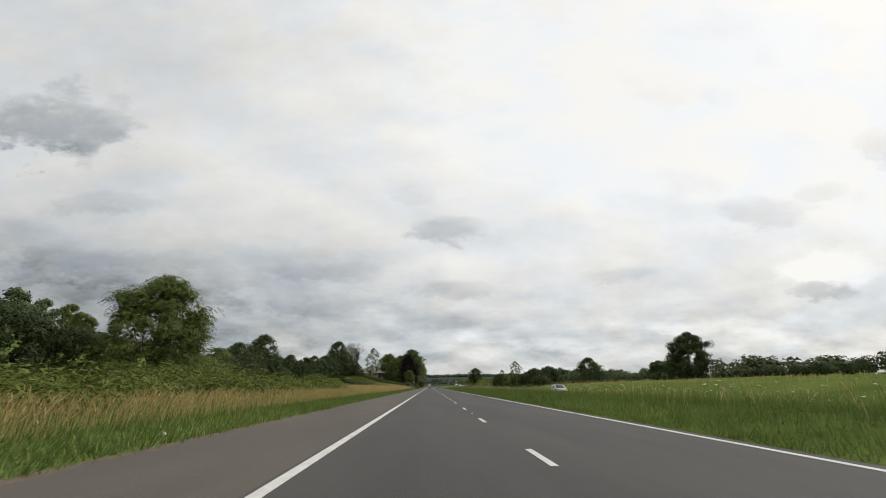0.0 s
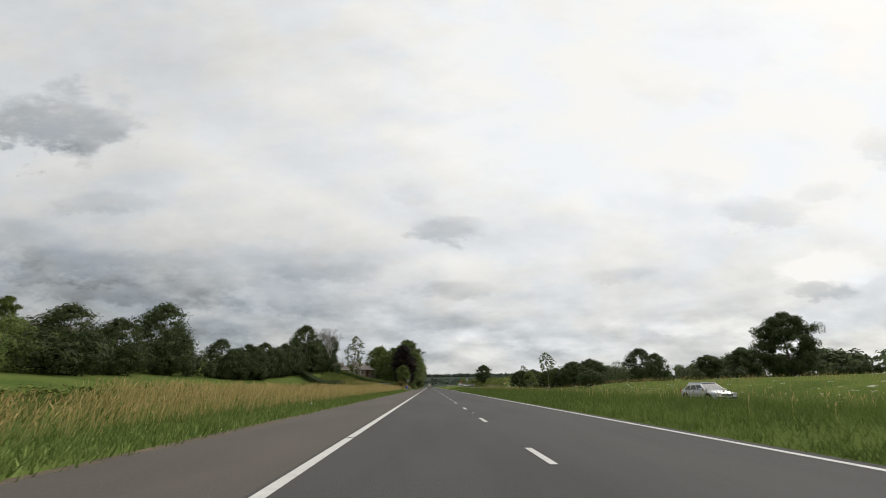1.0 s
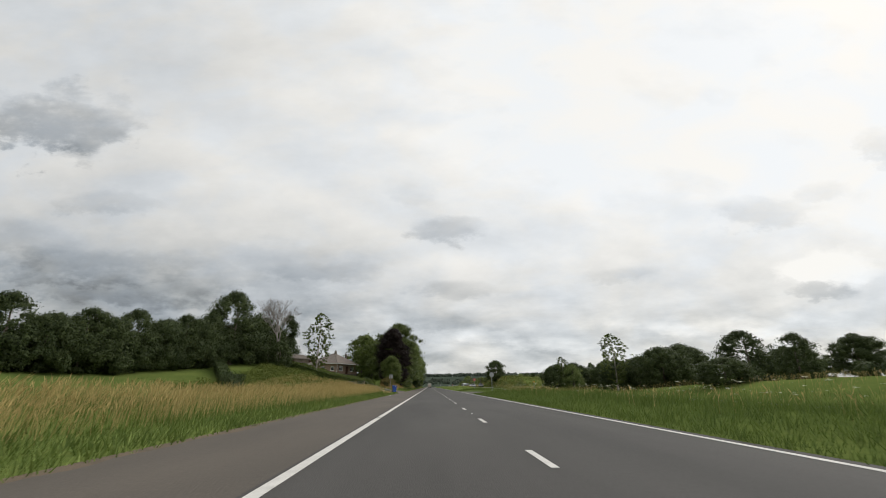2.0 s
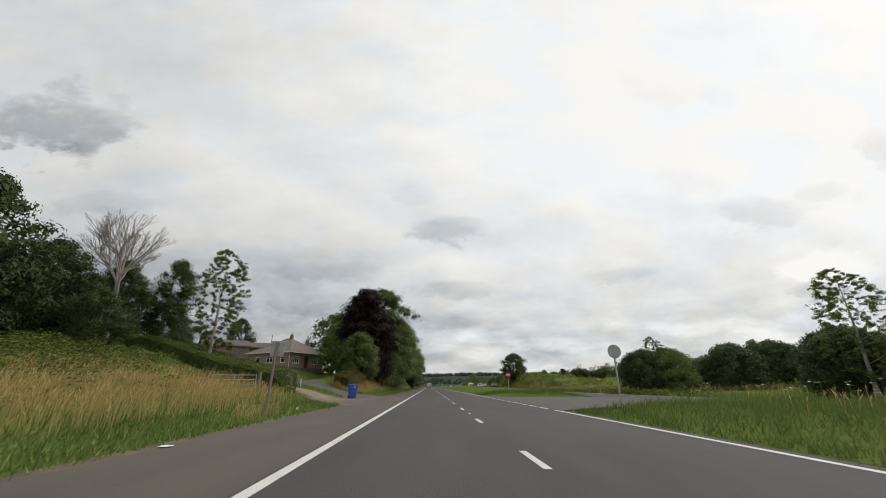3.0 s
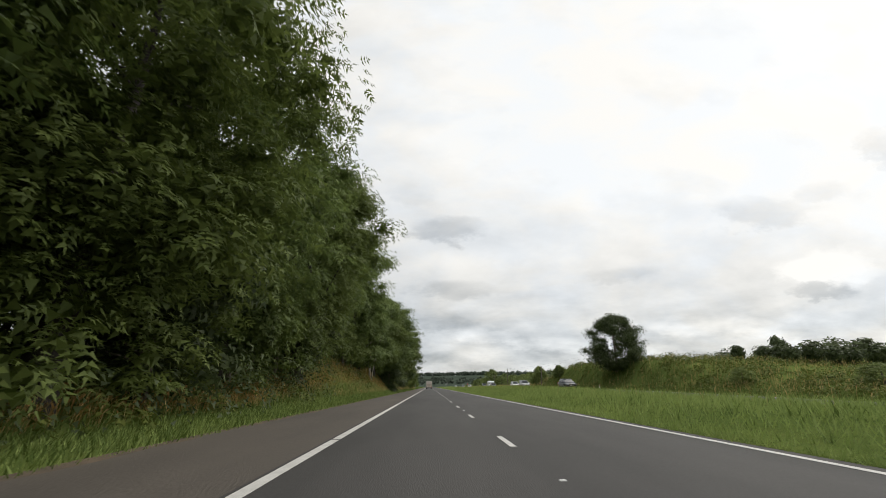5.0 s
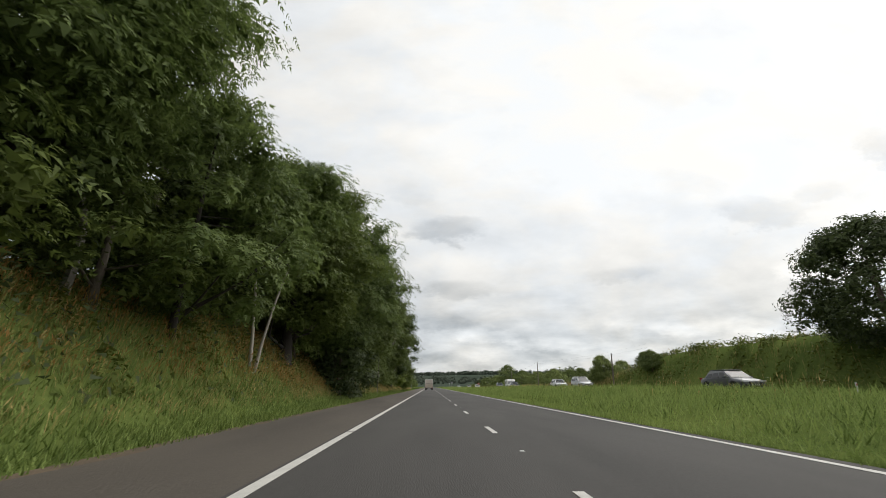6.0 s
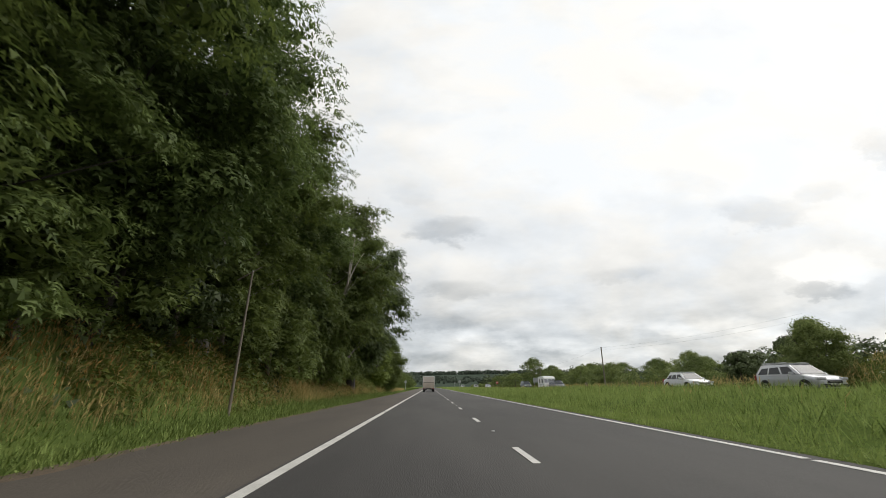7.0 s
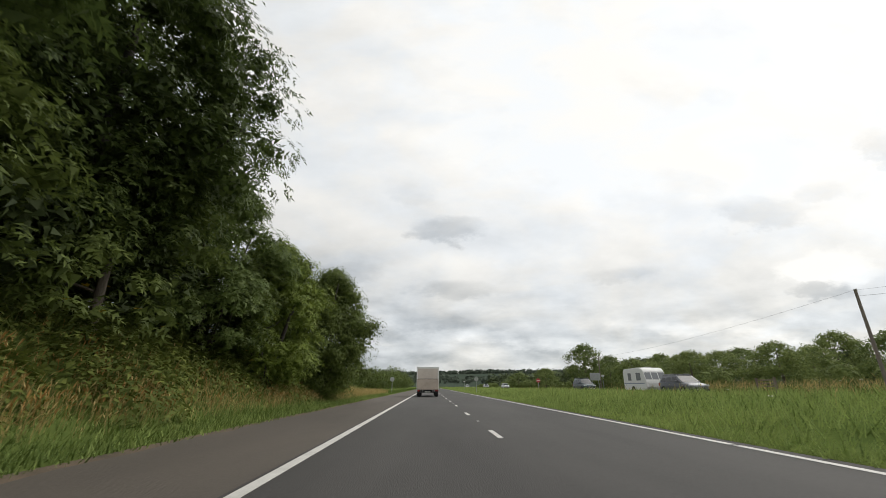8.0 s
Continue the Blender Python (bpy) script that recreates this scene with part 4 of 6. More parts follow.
place(bushy, [(-22, 36, 0.75, 0.7), (-37, 73, 0.9, 0.8), (-38, 118, 1.0, 0.9), (-33, 132, 0.9, 0.9), (31.5, 164, 0.9, 0.9),
              (33, 330, 1.0, 0.79), (38, 324, 1.0, 0.84), (29, 350, 1.0, 0.74), (31, 340, 1.1, 0.79), (43, 322, 1.1, 0.89), (36, 358, 1.1, 0.74),
              (50, 330, 1.2, 0.94), (27, 362, 1.35, 1.31), (33, 366, 1.2, 1.03), (46, 372, 1.4, 1.13), (62, 352, 1.5, 1.40), (28, 390, 1.2, 0.84), (28, 420, 1.4, 0.8), (28, 205, 0.5, 0.28), (31, 214, 0.6, 0.3), (27.5, 222, 0.4, 0.25), (-24, 400, 1.5, 0.9), (-38, 385, 1.5, 0.9), (-12, 520, 1.5, 0.9), (38, 344, 1.2, 0.85), (44, 348, 1.3, 0.95), (52, 346, 1.3, 0.95), (34, 346, 1.0, 0.8), (-18.4, 33, 0.8, 0.5), (-17.4, 30.5, 0.6, 0.42)])
end_bush = tree("blackthorn_bush", "dense dome of fine dark leaves at the end of the wood", 7.6, 3.0, 34, 36000, 0.12, M_LEAF, M_BARK_DARK, 0.0, 300, 0.22, stems=3, limbs=9, even=0.06, top=0.85, spread=1.1, deep=0.06, fill=0.8, droop=0.1)
place(end_bush, [(-6.3, 318.6, 1.1, 1.08), (-9.6, 317.0, 1.05, 0.95)])
lime_ash = tree("field_maple", "bright yellow-green young tree beside the dark bush", 7.6, 3.2, 37, 30000, 0.12, M_LEAF_LIME, M_BARK_DARK, 0.0, 130, 0.24, stems=2, droop=0.5, limbs=8, spray=7, even=0.1, deep=0.3, fill=0.4)
place(lime_ash, [(-7.5, 312.6, 0.95, 0.95)])
willow = tree("willow_bush", "low rounded green bush on the rough slope", 4.6, 2.7, 38, 15000, 0.14, M_LEAF_BUSH, M_BARK, 0.0, 170, 0.2, stems=3, limbs=6, even=0.12, top=0.85, deep=0.3, fill=0.4)
place(willow, [(26.6, 284.6, 0.92, 0.98), (27.3, 271.5, 0.6, 0.55), (28.4, 275.0, 0.5, 0.4)])
thin = tree("thin_ash", "thin half-bare ash tree with sparse tufts of leaves", 12.0, 3.2, 41, 12000, 0.15, M_LEAF, M_BARK_PALE, 0.12, 460, 0.065, twigs=2, spread=1.0, limbs=22, girth=0.6)
place(thin, [(-21.7, 153.9, 1.0, 0.98), (30.1, 140.2, 0.85, 0.76), (30, 166, 0.6, 0.6)])
big_oak = tree("oak_tree", "large solitary oak with a broad dark crown in the meadow", 15.5, 8.2, 42, 32000, 0.36, M_LEAF_DARK, M_BARK, 0.035, 210, 0.15, even=0.12, top=0.6, deep=0.25)
place(big_oak, [(87, 132, 1.0, 1.0), (110, 175, 0.9, 0.7), (120, 205, 1.0, 0.7)])
conifer = tree("conifer", "dark narrow ivy-covered conifer behind the hedge", 11.5, 2.3, 43, 16000, 0.2, M_LEAF_DARK, M_BARK, 0.0, 110, 0.36, top=0.3, even=0.1)
place(conifer, [(-30, 158.5, 1.0, 0.93), (-32.5, 155.5, 1.0, 0.8)])


def bare_tree(name, label, H, seed, depth=6, bark=M_BARK_GREY, wide=0.62):
    """A leafless tree that forks again and again."""
    rr = random.Random(seed)
    v, f = [], []

    def fork(p, d, ln, r, depth):
        q = p + d * ln
        mid = p.lerp(q, 0.5) + Vector((rr.uniform(-1, 1), rr.uniform(-1, 1), 0.3)) * ln * 0.06
        tube(v, f, [p, mid, q], [r, r * 0.85, r * 0.68], 5 if depth > 2 else 3)
        if depth == 0:
            return
        for _ in range(3 if depth > 1 else 2):
            nd = (d + Vector((rr.uniform(-1, 1), rr.uniform(-1, 1), rr.uniform(-0.1, 0.6))) * wide).normalized()
            fork(q, nd, ln * rr.uniform(0.62, 0.86), r * 0.64, depth - 1)
    fork(Vector((0, 0, -0.2)), Vector((0, 0, 1)), H * 0.26, H * 0.017, depth)
    ob = thing(name, label, "tree")
    under("trunk", mesh("trunk", v, f, bark), ob)
    return ob


dead = bare_tree("bare_tree", "dead pale tree with bare forking branches", 12.5, 8, 7, M_BARK_GREY, 0.72)
place(dead, [(-26.9, 147.2, 1.05, 1.15)])
snag = bare_tree("dead_limb_tree", "half-dead tree with pale bare limbs among the leaves", 13.0, 12, 4, M_BARK_GREY, 0.5)
place(snag, [(-9.0, 232.9, 0.6, 0.55)])


def pale_limbs(x, y, size):
    """A leaning ivy-clad stem in the wood that forks into smooth, bare, pale limbs."""
    rg = np.random.default_rng(17)
    ob = thing("dead_limb_tree", "ivy-clad stem with smooth pale bare limbs among dark leaves", "tree", pose(x, y, hz(x, y) - 0.2) @ Matrix.Scale(size, 4))
    stem = [(0, 0, 0), (0.5, -0.5, 1.6), (1.3, -1.5, 3.3), (2.0, -2.2, 4.5)]
    v, f = [], []
    tube(v, f, stem, [0.17, 0.14, 0.12, 0.1], 8)
    trunk = under("trunk", mesh("trunk", v, f, M_BARK_GREY, True), ob)
    way = np.array(stem)
    k = rg.uniform(0, 2.9, 2600)
    d = rg.normal(0, 1, (2600, 3))
    d /= np.linalg.norm(d, axis=1)[:, None]
    i = k.astype(int)
    p = way[i] + (way[i + 1] - way[i]) * (k - i)[:, None] + d * rg.uniform(0.15, 0.5, 2600)[:, None]
    under("ivy", soup("ivy", leaves(p, d, 0.13, 0.1, rg, 0.4), M_LEAF_DEEP), trunk, "glossy dark ivy round the stem")
    for way, r_ in (([(1.3, -1.5, 3.3), (2.1, -2.35, 5.0), (2.2, -2.0, 6.8), (2.1, -1.4, 8.9)], 0.075),
                    ([(1.7, -1.9, 4.0), (2.2, -2.8, 4.9), (2.15, -2.4, 6.7), (2.2, -1.9, 7.8)], 0.055),
                    ([(2.0, -2.2, 4.5), (2.3, -1.6, 5.2), (2.3, -1.0, 5.7), (2.5, -0.3, 6.0)], 0.055),
                    ([(2.15, -2.3, 5.2), (2.3, -1.9, 6.0), (2.5, -1.2, 6.9), (2.5, -0.4, 7.4)], 0.04),
                    ([(2.0, -2.2, 4.5), (2.4, -3.0, 4.9), (2.4, -3.6, 5.2), (2.3, -4.3, 5.1)], 0.035),
                    ([(2.1, -2.2, 6.3), (2.4, -2.8, 6.5), (2.4, -3.4, 6.4), (2.3, -3.9, 6.7)], 0.03)):
        v, f = [], []
        tube(v, f, way, [r_, r_ * 0.85, r_ * 0.6, r_ * 0.25], 7)
        under("limb", mesh("limb", v, f, M_BARK_PALE, True), trunk)
    return ob


pale_limbs(-7.9, 286.2, 1.22)

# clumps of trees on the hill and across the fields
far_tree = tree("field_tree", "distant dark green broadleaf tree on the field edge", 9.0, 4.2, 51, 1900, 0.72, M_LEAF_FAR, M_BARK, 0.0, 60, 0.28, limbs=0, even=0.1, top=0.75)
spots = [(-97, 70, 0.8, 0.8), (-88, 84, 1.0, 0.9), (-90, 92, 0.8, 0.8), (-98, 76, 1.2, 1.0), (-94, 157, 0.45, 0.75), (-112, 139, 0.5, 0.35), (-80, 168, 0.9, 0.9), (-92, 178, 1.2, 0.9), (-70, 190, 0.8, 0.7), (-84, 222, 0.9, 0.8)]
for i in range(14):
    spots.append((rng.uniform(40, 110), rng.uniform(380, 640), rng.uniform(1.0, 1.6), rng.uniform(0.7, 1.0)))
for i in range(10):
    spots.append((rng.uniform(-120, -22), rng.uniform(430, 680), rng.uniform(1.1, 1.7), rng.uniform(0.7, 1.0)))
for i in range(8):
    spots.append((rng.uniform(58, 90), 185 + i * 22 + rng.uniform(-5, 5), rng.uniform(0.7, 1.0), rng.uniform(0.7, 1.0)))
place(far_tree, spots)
hill_tree = tree("hilltop_tree", "broadleaf tree with a bare lower trunk on the skyline", 9.0, 3.4, 52, 5200, 0.34, M_LEAF, M_BARK, 0.2, 60, 0.26, limbs=5, even=0.25)
place(hill_tree, [(-112, 124.2, 1.05, 1.1), (-113, 129.6, 0.95, 0.9), (-111.5, 131.6, 0.6, 0.78), (-112, 143.2, 0.85, 0.92)])


def belt(name, label, line, depth, h0, h1, n, leaf, seed, mat=M_LEAF_FAR, apart=3.0):
    """A far belt of woodland: overlapping crowns of many leaves along a line."""
    rg = np.random.default_rng(seed)
    c = np.array(line, float)
    seg = np.concatenate([[0], np.cumsum(np.hypot(*np.diff(c, axis=0).T))])
    m = max(10, int(seg[-1] / apart))
    s = rg.uniform(0, seg[-1], m)
    px = np.interp(s, seg, c[:, 0]) + rg.uniform(-depth, depth, m)
    py = np.interp(s, seg, c[:, 1]) + rg.uniform(-depth, depth, m)
    hh = rg.uniform(h0, h1, m) * (0.85 + 0.2 * np.sin(s * 0.05 + seed))
    pz = height(px, py)
    pick = rg.integers(0, m, n)
    d = rg.normal(0, 1, (n, 3))
    d /= np.linalg.norm(d, axis=1)[:, None]
    rad = hh[pick] * 0.42
    lump = 0.78 + 0.22 * np.sin(d[:, 0] * 7 + pick) * np.sin(d[:, 2] * 6 + pick * 2) + rg.uniform(-0.08, 0.08, n)
    p = np.stack([px[pick] + d[:, 0] * rad * lump, py[pick] + d[:, 1] * rad * lump, pz[pick] + hh[pick] * (0.5 + 0.5 * d[:, 2] * lump)], 1)
    tagged(new(name, soup(name, leaves(p, d + np.array([0, 0, 0.4]), leaf, leaf * 0.7, rg), mat)), label, "woodland", kind="stuff")


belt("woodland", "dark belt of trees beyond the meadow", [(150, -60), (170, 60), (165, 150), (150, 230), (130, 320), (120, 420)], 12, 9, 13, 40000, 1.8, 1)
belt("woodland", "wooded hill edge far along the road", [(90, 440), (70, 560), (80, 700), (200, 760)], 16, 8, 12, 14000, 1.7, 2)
belt("woodland", "wooded skyline on the far hills", [(-900, 1000), (-400, 1120), (0, 1180), (350, 1120), (800, 900)], 70, 6, 10, 40000, 4.6, 3, M_LEAF_HILL_HAZE, 0.9)
belt("woodland", "distant trees across the flat fields", [(-500, 560), (-250, 640), (-60, 760), (15, 820), (60, 790), (220, 700)], 60, 4, 8, 40000, 2.4, 4, M_LEAF_HILL_HAZE, 1.5)
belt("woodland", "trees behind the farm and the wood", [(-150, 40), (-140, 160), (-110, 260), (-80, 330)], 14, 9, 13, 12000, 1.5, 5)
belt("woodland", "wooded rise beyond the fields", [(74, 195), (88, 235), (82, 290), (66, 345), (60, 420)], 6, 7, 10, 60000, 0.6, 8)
belt("hedgerow", "overgrown dark green hedgerow along the field", [(-35, 74), (-39, 92), (-37, 110), (-34, 125), (-32, 138), (-33, 152)], 1.6, 3.8, 5.8, 60000, 0.27, 9, M_LEAF_DARK, 1.1)
belt("hedgerow", "dark field hedge below the meadow trees", [(60, 20), (100, 120), (70, 190), (44, 240)], 2.5, 2.6, 4.5, 40000, 0.45, 6, M_LEAF_DARK, 2.0)
belt("hedgerow", "bushy green hedgerow along the shoulder past the wood", [(-10.5, 340), (-10.5, 365), (-10.0, 400), (-9.5, 455)], 1.6, 4.4, 6.6, 26000, 0.32, 10, M_LEAF, 1.6)
belt("hedgerow", "scrubby green hedge behind the opposite carriageway", [(27.5, 300), (30, 330), (29, 400), (28, 520)], 1.5, 2.0, 3.2, 40000, 0.26, 7, M_LEAF_BUSH)


# ---- undergrowth and grass ----
def scrub(name, label, mat, boxes, leaf, seed):
    """Low tangled leafy growth over stretches of ground: rows of x0, x1, y0, y1, height, leaves."""
    rg = np.random.default_rng(seed)
    out_ = []
    for x0, x1, y0, y1, h, n in boxes:
        m = max(6, int((x1 - x0) * (y1 - y0) * 0.5))
        cx, cy = rg.uniform(x0, x1, m), rg.uniform(y0, y1, m)
        rc = rg.uniform(0.4, 1.0, m) * h
        pick = rg.integers(0, m, n)
        d = rg.normal(0, 1, (n, 3))
        d[:, 2] = np.abs(d[:, 2])
        d /= np.linalg.norm(d, axis=1)[:, None]
        p = np.stack([cx[pick] + d[:, 0] * rc[pick] * 1.2, cy[pick] + d[:, 1] * rc[pick] * 1.2, d[:, 2] * rc[pick] * rg.uniform(0.7, 1.1, n)], 1)
        p[:, 2] += height(p[:, 0], p[:, 1])
        keep = (p[:, 0] < EDGE_L - 0.6) | (p[:, 0] > OPP_B + 0.4)
        out_.append(leaves(p[keep], d[keep] + np.array([0, 0, 0.5]), leaf, leaf * 0.6, rg))
    return tagged(new(name, soup(name, np.concatenate(out_), mat)), label, "undergrowth", kind="stuff")


scrub("bramble_thicket", "tangled green brambles and nettles under the trees", M_WEED,
      [(-11, -6.4, 170, 212, 0.9, 9000), (-12, -7.0, 212, 262, 1.0, 13000), (-10.5, -6.3, 262, 290, 1.0, 12000), (-12, -6.4, 288, 330, 1.3, 22000), (-10, -7, 322, 345, 0.9, 4000)], 0.17, 61)
scrub("shady_thicket", "dark leafy shrubs at the foot of the wood", M_LEAF_DARK,
      [(-11, -7.4, 172, 215, 2.2, 12000), (-13, -8.6, 215, 300, 2.2, 20000), (-9, -6.8, 250, 258, 3.0, 7000)], 0.2, 62)
scrub("scrub", "rough green scrub covering the mound beyond the carriageway", M_WEED,
      [(22.5, 34, 196, 236, 0.9, 9000), (23.5, 36, 236, 296, 1.0, 20000), (22, 27, 150, 196, 0.8, 6000), (23, 30, 296, 345, 1.0, 9000), (34, 60, 230, 300, 1.2, 6000), (23.5, 48, 160, 236, 0.8, 26000), (24, 50, 300, 350, 0.8, 8000)], 0.24, 63)
scrub("bramble_bank", "arching dark green brambles along the field edge", M_WEED, [(-15, -10.0, 2, 24, 1.6, 12000), (-13.8, -9.4, 20, 44, 1.75, 42000),  (-26, -15, 4, 34, 1.9, 14000), (-13, -9.0, 108, 132, 0.9, 5000), (-25, -12.5, 110, 138.5, 1.1, 16000), (-25, -13, 124, 141, 1.0, 14000), (-27, -20, 139, 146, 1.0, 8000), (-11.5, -6.9, 294, 322, 1.25, 30000), (-9.5, -7.4, 266, 294, 0.9, 9000), (-9.5, -7.2, 256, 290, 0.7, 8000)], 0.17, 65)
scrub("nettle_bed", "tall green weeds at the field edge", M_WEED, [(-14, -9.2, 0, 48, 1.05, 16000), (-16, -11, 48, 66, 0.6, 4000)], 0.2, 64)


def blades(name, label, mat, boxes, seed, width=0.022, head=False, clump=0.5):
    """Grass: rows of x0, x1, y0, y1, lowest and highest blade, blades."""
    rg = np.random.default_rng(seed)
    out_ = []
    for x0, x1, y0, y1, h0, h1, n in boxes:
        x, y = rg.uniform(x0, x1, n), rg.uniform(y0, y1, n)
        tuft = np.sin(x * 3.1 + np.sin(y * 0.9) * 2) * np.sin(y * 2.3 + np.sin(x * 1.3) * 2) * 0.5 + 0.5
        keep = rg.random(n) > clump * (1 - tuft)
        gap_r = (x > EDGE_R - 0.1) & (x < OPP_A) & (y > 130.5 + 0.25 * (x - EDGE_R)) & (y < 158.5 - 0.8 * (x - EDGE_R).clip(0, 5))
        drive = (x < EDGE_L) & ((off_line(x, y, TRACK) < 1.35 + 0.8 * (x > -9)) | (off_line(x, y, DRIVE) < 2.0 + 0.6 * (x > -6)))
        drive |= inside(x, y, MOUTH)
        keep &= ~gap_r & ~drive
        x, y, tuft = x[keep], y[keep], tuft[keep]
        k = len(x)
        h = rg.uniform(h0, h1, k) * (0.7 + 0.5 * tuft)
        z = height(x, y)
        a = rg.uniform(0, 2 * np.pi, k)
        lean = h * (rg.uniform(0.05, 0.42, k) if head else rg.uniform(0.15, 0.9, k))
        lx, ly = np.cos(a) * lean + h * 0.12, np.sin(a) * lean
        b = rg.uniform(0, 2 * np.pi, k)
        w = width * rg.uniform(0.6, 1.5, k)
        wx, wy = np.cos(b) * w, np.sin(b) * w
        if head:                                   # a stem with a feathery seed head at the top
            p0 = np.stack([x, y, z], 1)
            mid = np.stack([x + lx * 0.35, y + ly * 0.35, z + h * 0.68], 1)
            tip = np.stack([x + lx, y + ly, z + h], 1)
            sd = np.stack([wx, wy, w * 0], 1)
            out_.append(np.stack([p0 - sd * 0.3, p0 + sd * 0.3, mid + sd * 0.3, mid - sd * 0.3], 1))
            hm = mid * 0.5 + tip * 0.5
            out_.append(np.stack([mid, hm + sd * 1.1, tip, hm - sd * 1.1], 1))
        else:
            out_.append(np.stack([np.stack([x - wx, y - wy, z - 0.02], 1), np.stack([x + wx, y + wy, z - 0.02], 1), np.stack([x + lx, y + ly, z + h], 1)], 1))
    return tagged(new(name, soup(name, np.concatenate(out_), mat)), label, "grass", kind="stuff")


blades("verge_grass", "short green grass verge along the shoulder", M_GRASS,
       [(-7.0, EDGE_L + 0.1, -4, 340, 0.10, 0.24, 125000), (-12, -7.0, -4, 170, 0.15, 0.45, 40000), (-14, -6.5, 170, 340, 0.15, 0.5, 60000), (-7.0, EDGE_L + 0.1, 340, 480, 0.12, 0.3, 9000), (-24, -9, 150, 186, 0.06, 0.12, 9000)], 71, width=0.015)
blades("reserve_grass", "tall green grass on the central reserve", M_GRASS,
       [(EDGE_R - 0.05, 6.6, -4, 165, 0.08, 0.24, 34000), (6.6, 16.1, -4, 165, 0.16, 0.42, 170000), (24.3, 29, 0, 200, 0.3, 0.7, 20000), (24.3, 28, 200, 345, 0.3, 0.7, 16000)], 72, width=0.0105)
blades("mown_reserve_grass", "pale fresh green grass beside the carriageway", M_GRASS_PALE,
       [(-6.6, EDGE_L + 0.1, 205, 345, 0.08, 0.22, 40000), (-6.2, EDGE_L + 0.1, 150, 205, 0.06, 0.2, 16000), (-6.2, EDGE_L + 0.1, -4, 136, 0.06, 0.2, 10000), (-9.5, -6.6, 212, 262, 0.12, 0.35, 16000), (EDGE_R - 0.05, 6.6, 165, 345, 0.07, 0.22, 32000), (6.6, 16.1, 165, 345, 0.14, 0.42, 90000), (EDGE_R + 0.2, 16.1, 345, 480, 0.2, 0.4, 16000)], 75, width=0.016)
blades("dock_and_couch_grass", "darker coarse tufts in the pale reserve grass", M_GRASS,
       [(6.2, 16.1, 165, 345, 0.16, 0.36, 40000)], 77, width=0.016, clump=1.9)
blades("dry_grass", "tall dry straw-coloured grass with seed heads", M_STRAW,
       [(-9.8, -6.4, -4, 52, 0.3, 0.68, 17000), (-12.5, -6.2, 52, 70, 0.4, 0.8, 9000), (-12.5, -6.2, 70, 134, 0.4, 0.8, 27000), (-12.5, -7.2, 112, 134, 0.45, 0.85, 7000), (-20, -11, 122, 141, 0.45, 0.85, 7000), (-5.6, -4.7, 125.4, 127.6, 0.3, 0.55, 350), (-9.5, -6.0, 153, 172, 0.2, 0.45, 17000), (-9.5, -6.4, 172, 215, 0.3, 0.6, 7000), (-9.5, -6.0, 215, 300, 0.15, 0.42, 24000), (-8.6, -5.9, 254, 300, 0.3, 0.6, 9000), (-9.0, -6.0, 296, 345, 0.3, 0.6, 4000), (-8.0, -5.9, 278, 298, 0.3, 0.65, 6000), (-7.2, -5.8, 296, 318, 0.25, 0.5, 2500), (-9.0, -6.2, 243, 258, 0.25, 0.55, 4000), (-7.6, -5.4, 318, 350, 0.3, 0.6, 9000)], 73, width=0.0095, head=True, clump=0.7)
blades("rusty_grass", "withered rusty brown grass and sorrel on the bank", M_RUST,
       [(-13, -7.0, 204, 246, 0.2, 0.55, 30000), (-9.5, -6.6, 256, 300, 0.25, 0.6, 9000), (-9.5, -6.3, 153, 176, 0.2, 0.5, 7000), (-20, -10, 120, 141, 0.3, 0.6, 6000), (-9.5, -6.6, 176, 205, 0.25, 0.55, 7000), (-8.0, -6.2, 300, 330, 0.3, 0.5, 2500), (-9.0, -6.2, 288, 304, 0.3, 0.6, 1500), (-9.5, -6.6, 243, 258, 0.25, 0.55, 6000)], 76, width=0.011, head=True, clump=0.8)
blades("seeding_grass", "dry seed heads above the green reserve grass", M_STRAW,
       [(8.0, 16.0, -4, 128, 0.4, 0.7, 2200), (9.5, 16.0, 160, 345, 0.4, 0.65, 1000), (24.6, 29, 180, 345, 0.5, 1.0, 5000), (24.5, 28, 280, 345, 0.6, 1.2, 5000), (24.6, 46, 0, 170, 0.4, 0.8, 9000), (25, 50, 165, 240, 0.5, 0.9, 7000)], 74, width=0.015, head=True, clump=0.8)


def flowers(name, label, mat, boxes, seed, size, stem):
    rg = np.random.default_rng(seed)
    out_, stems_ = [], []
    for x0, x1, y0, y1, h0, h1, n in boxes:
        for _ in range(n):
            x, y = rg.uniform(x0, x1), rg.uniform(y0, y1)
            z, h = hz(x, y), rg.uniform(h0, h1)
            ax, ay = rg.uniform(-0.15, 0.15, 2)
            t = np.array([x + ax, y + ay, z + h])
            s = np.array([0.008, 0.0, 0])
            if stem:
                stems_.append(np.stack([np.array([x, y, z]) - s, np.array([x, y, z]) + s, t + s * 0.5, t - s * 0.5]))
            for _k in range(7):
                c = t + np.array([*rg.normal(0, size * 0.9, 2), rg.normal(0, size * 0.2)])
                q = size * rg.uniform(0.4, 0.8)
                e1, e2 = rg.normal(0, 0.25, 2)
                out_.append(np.stack([c + (-q, -q, -e1 * q), c + (q, -q, e2 * q), c + (q, q, e1 * q), c + (-q, q, -e2 * q)]))
    if stems_:
        tagged(new("flower_stems", soup("flower_stems", np.array(stems_), M_GRASS)), "thin green stems under the white flower heads", "flowers", kind="stuff")
    return tagged(new(name, soup(name, np.array(out_), mat)), label, "flowers", kind="stuff")


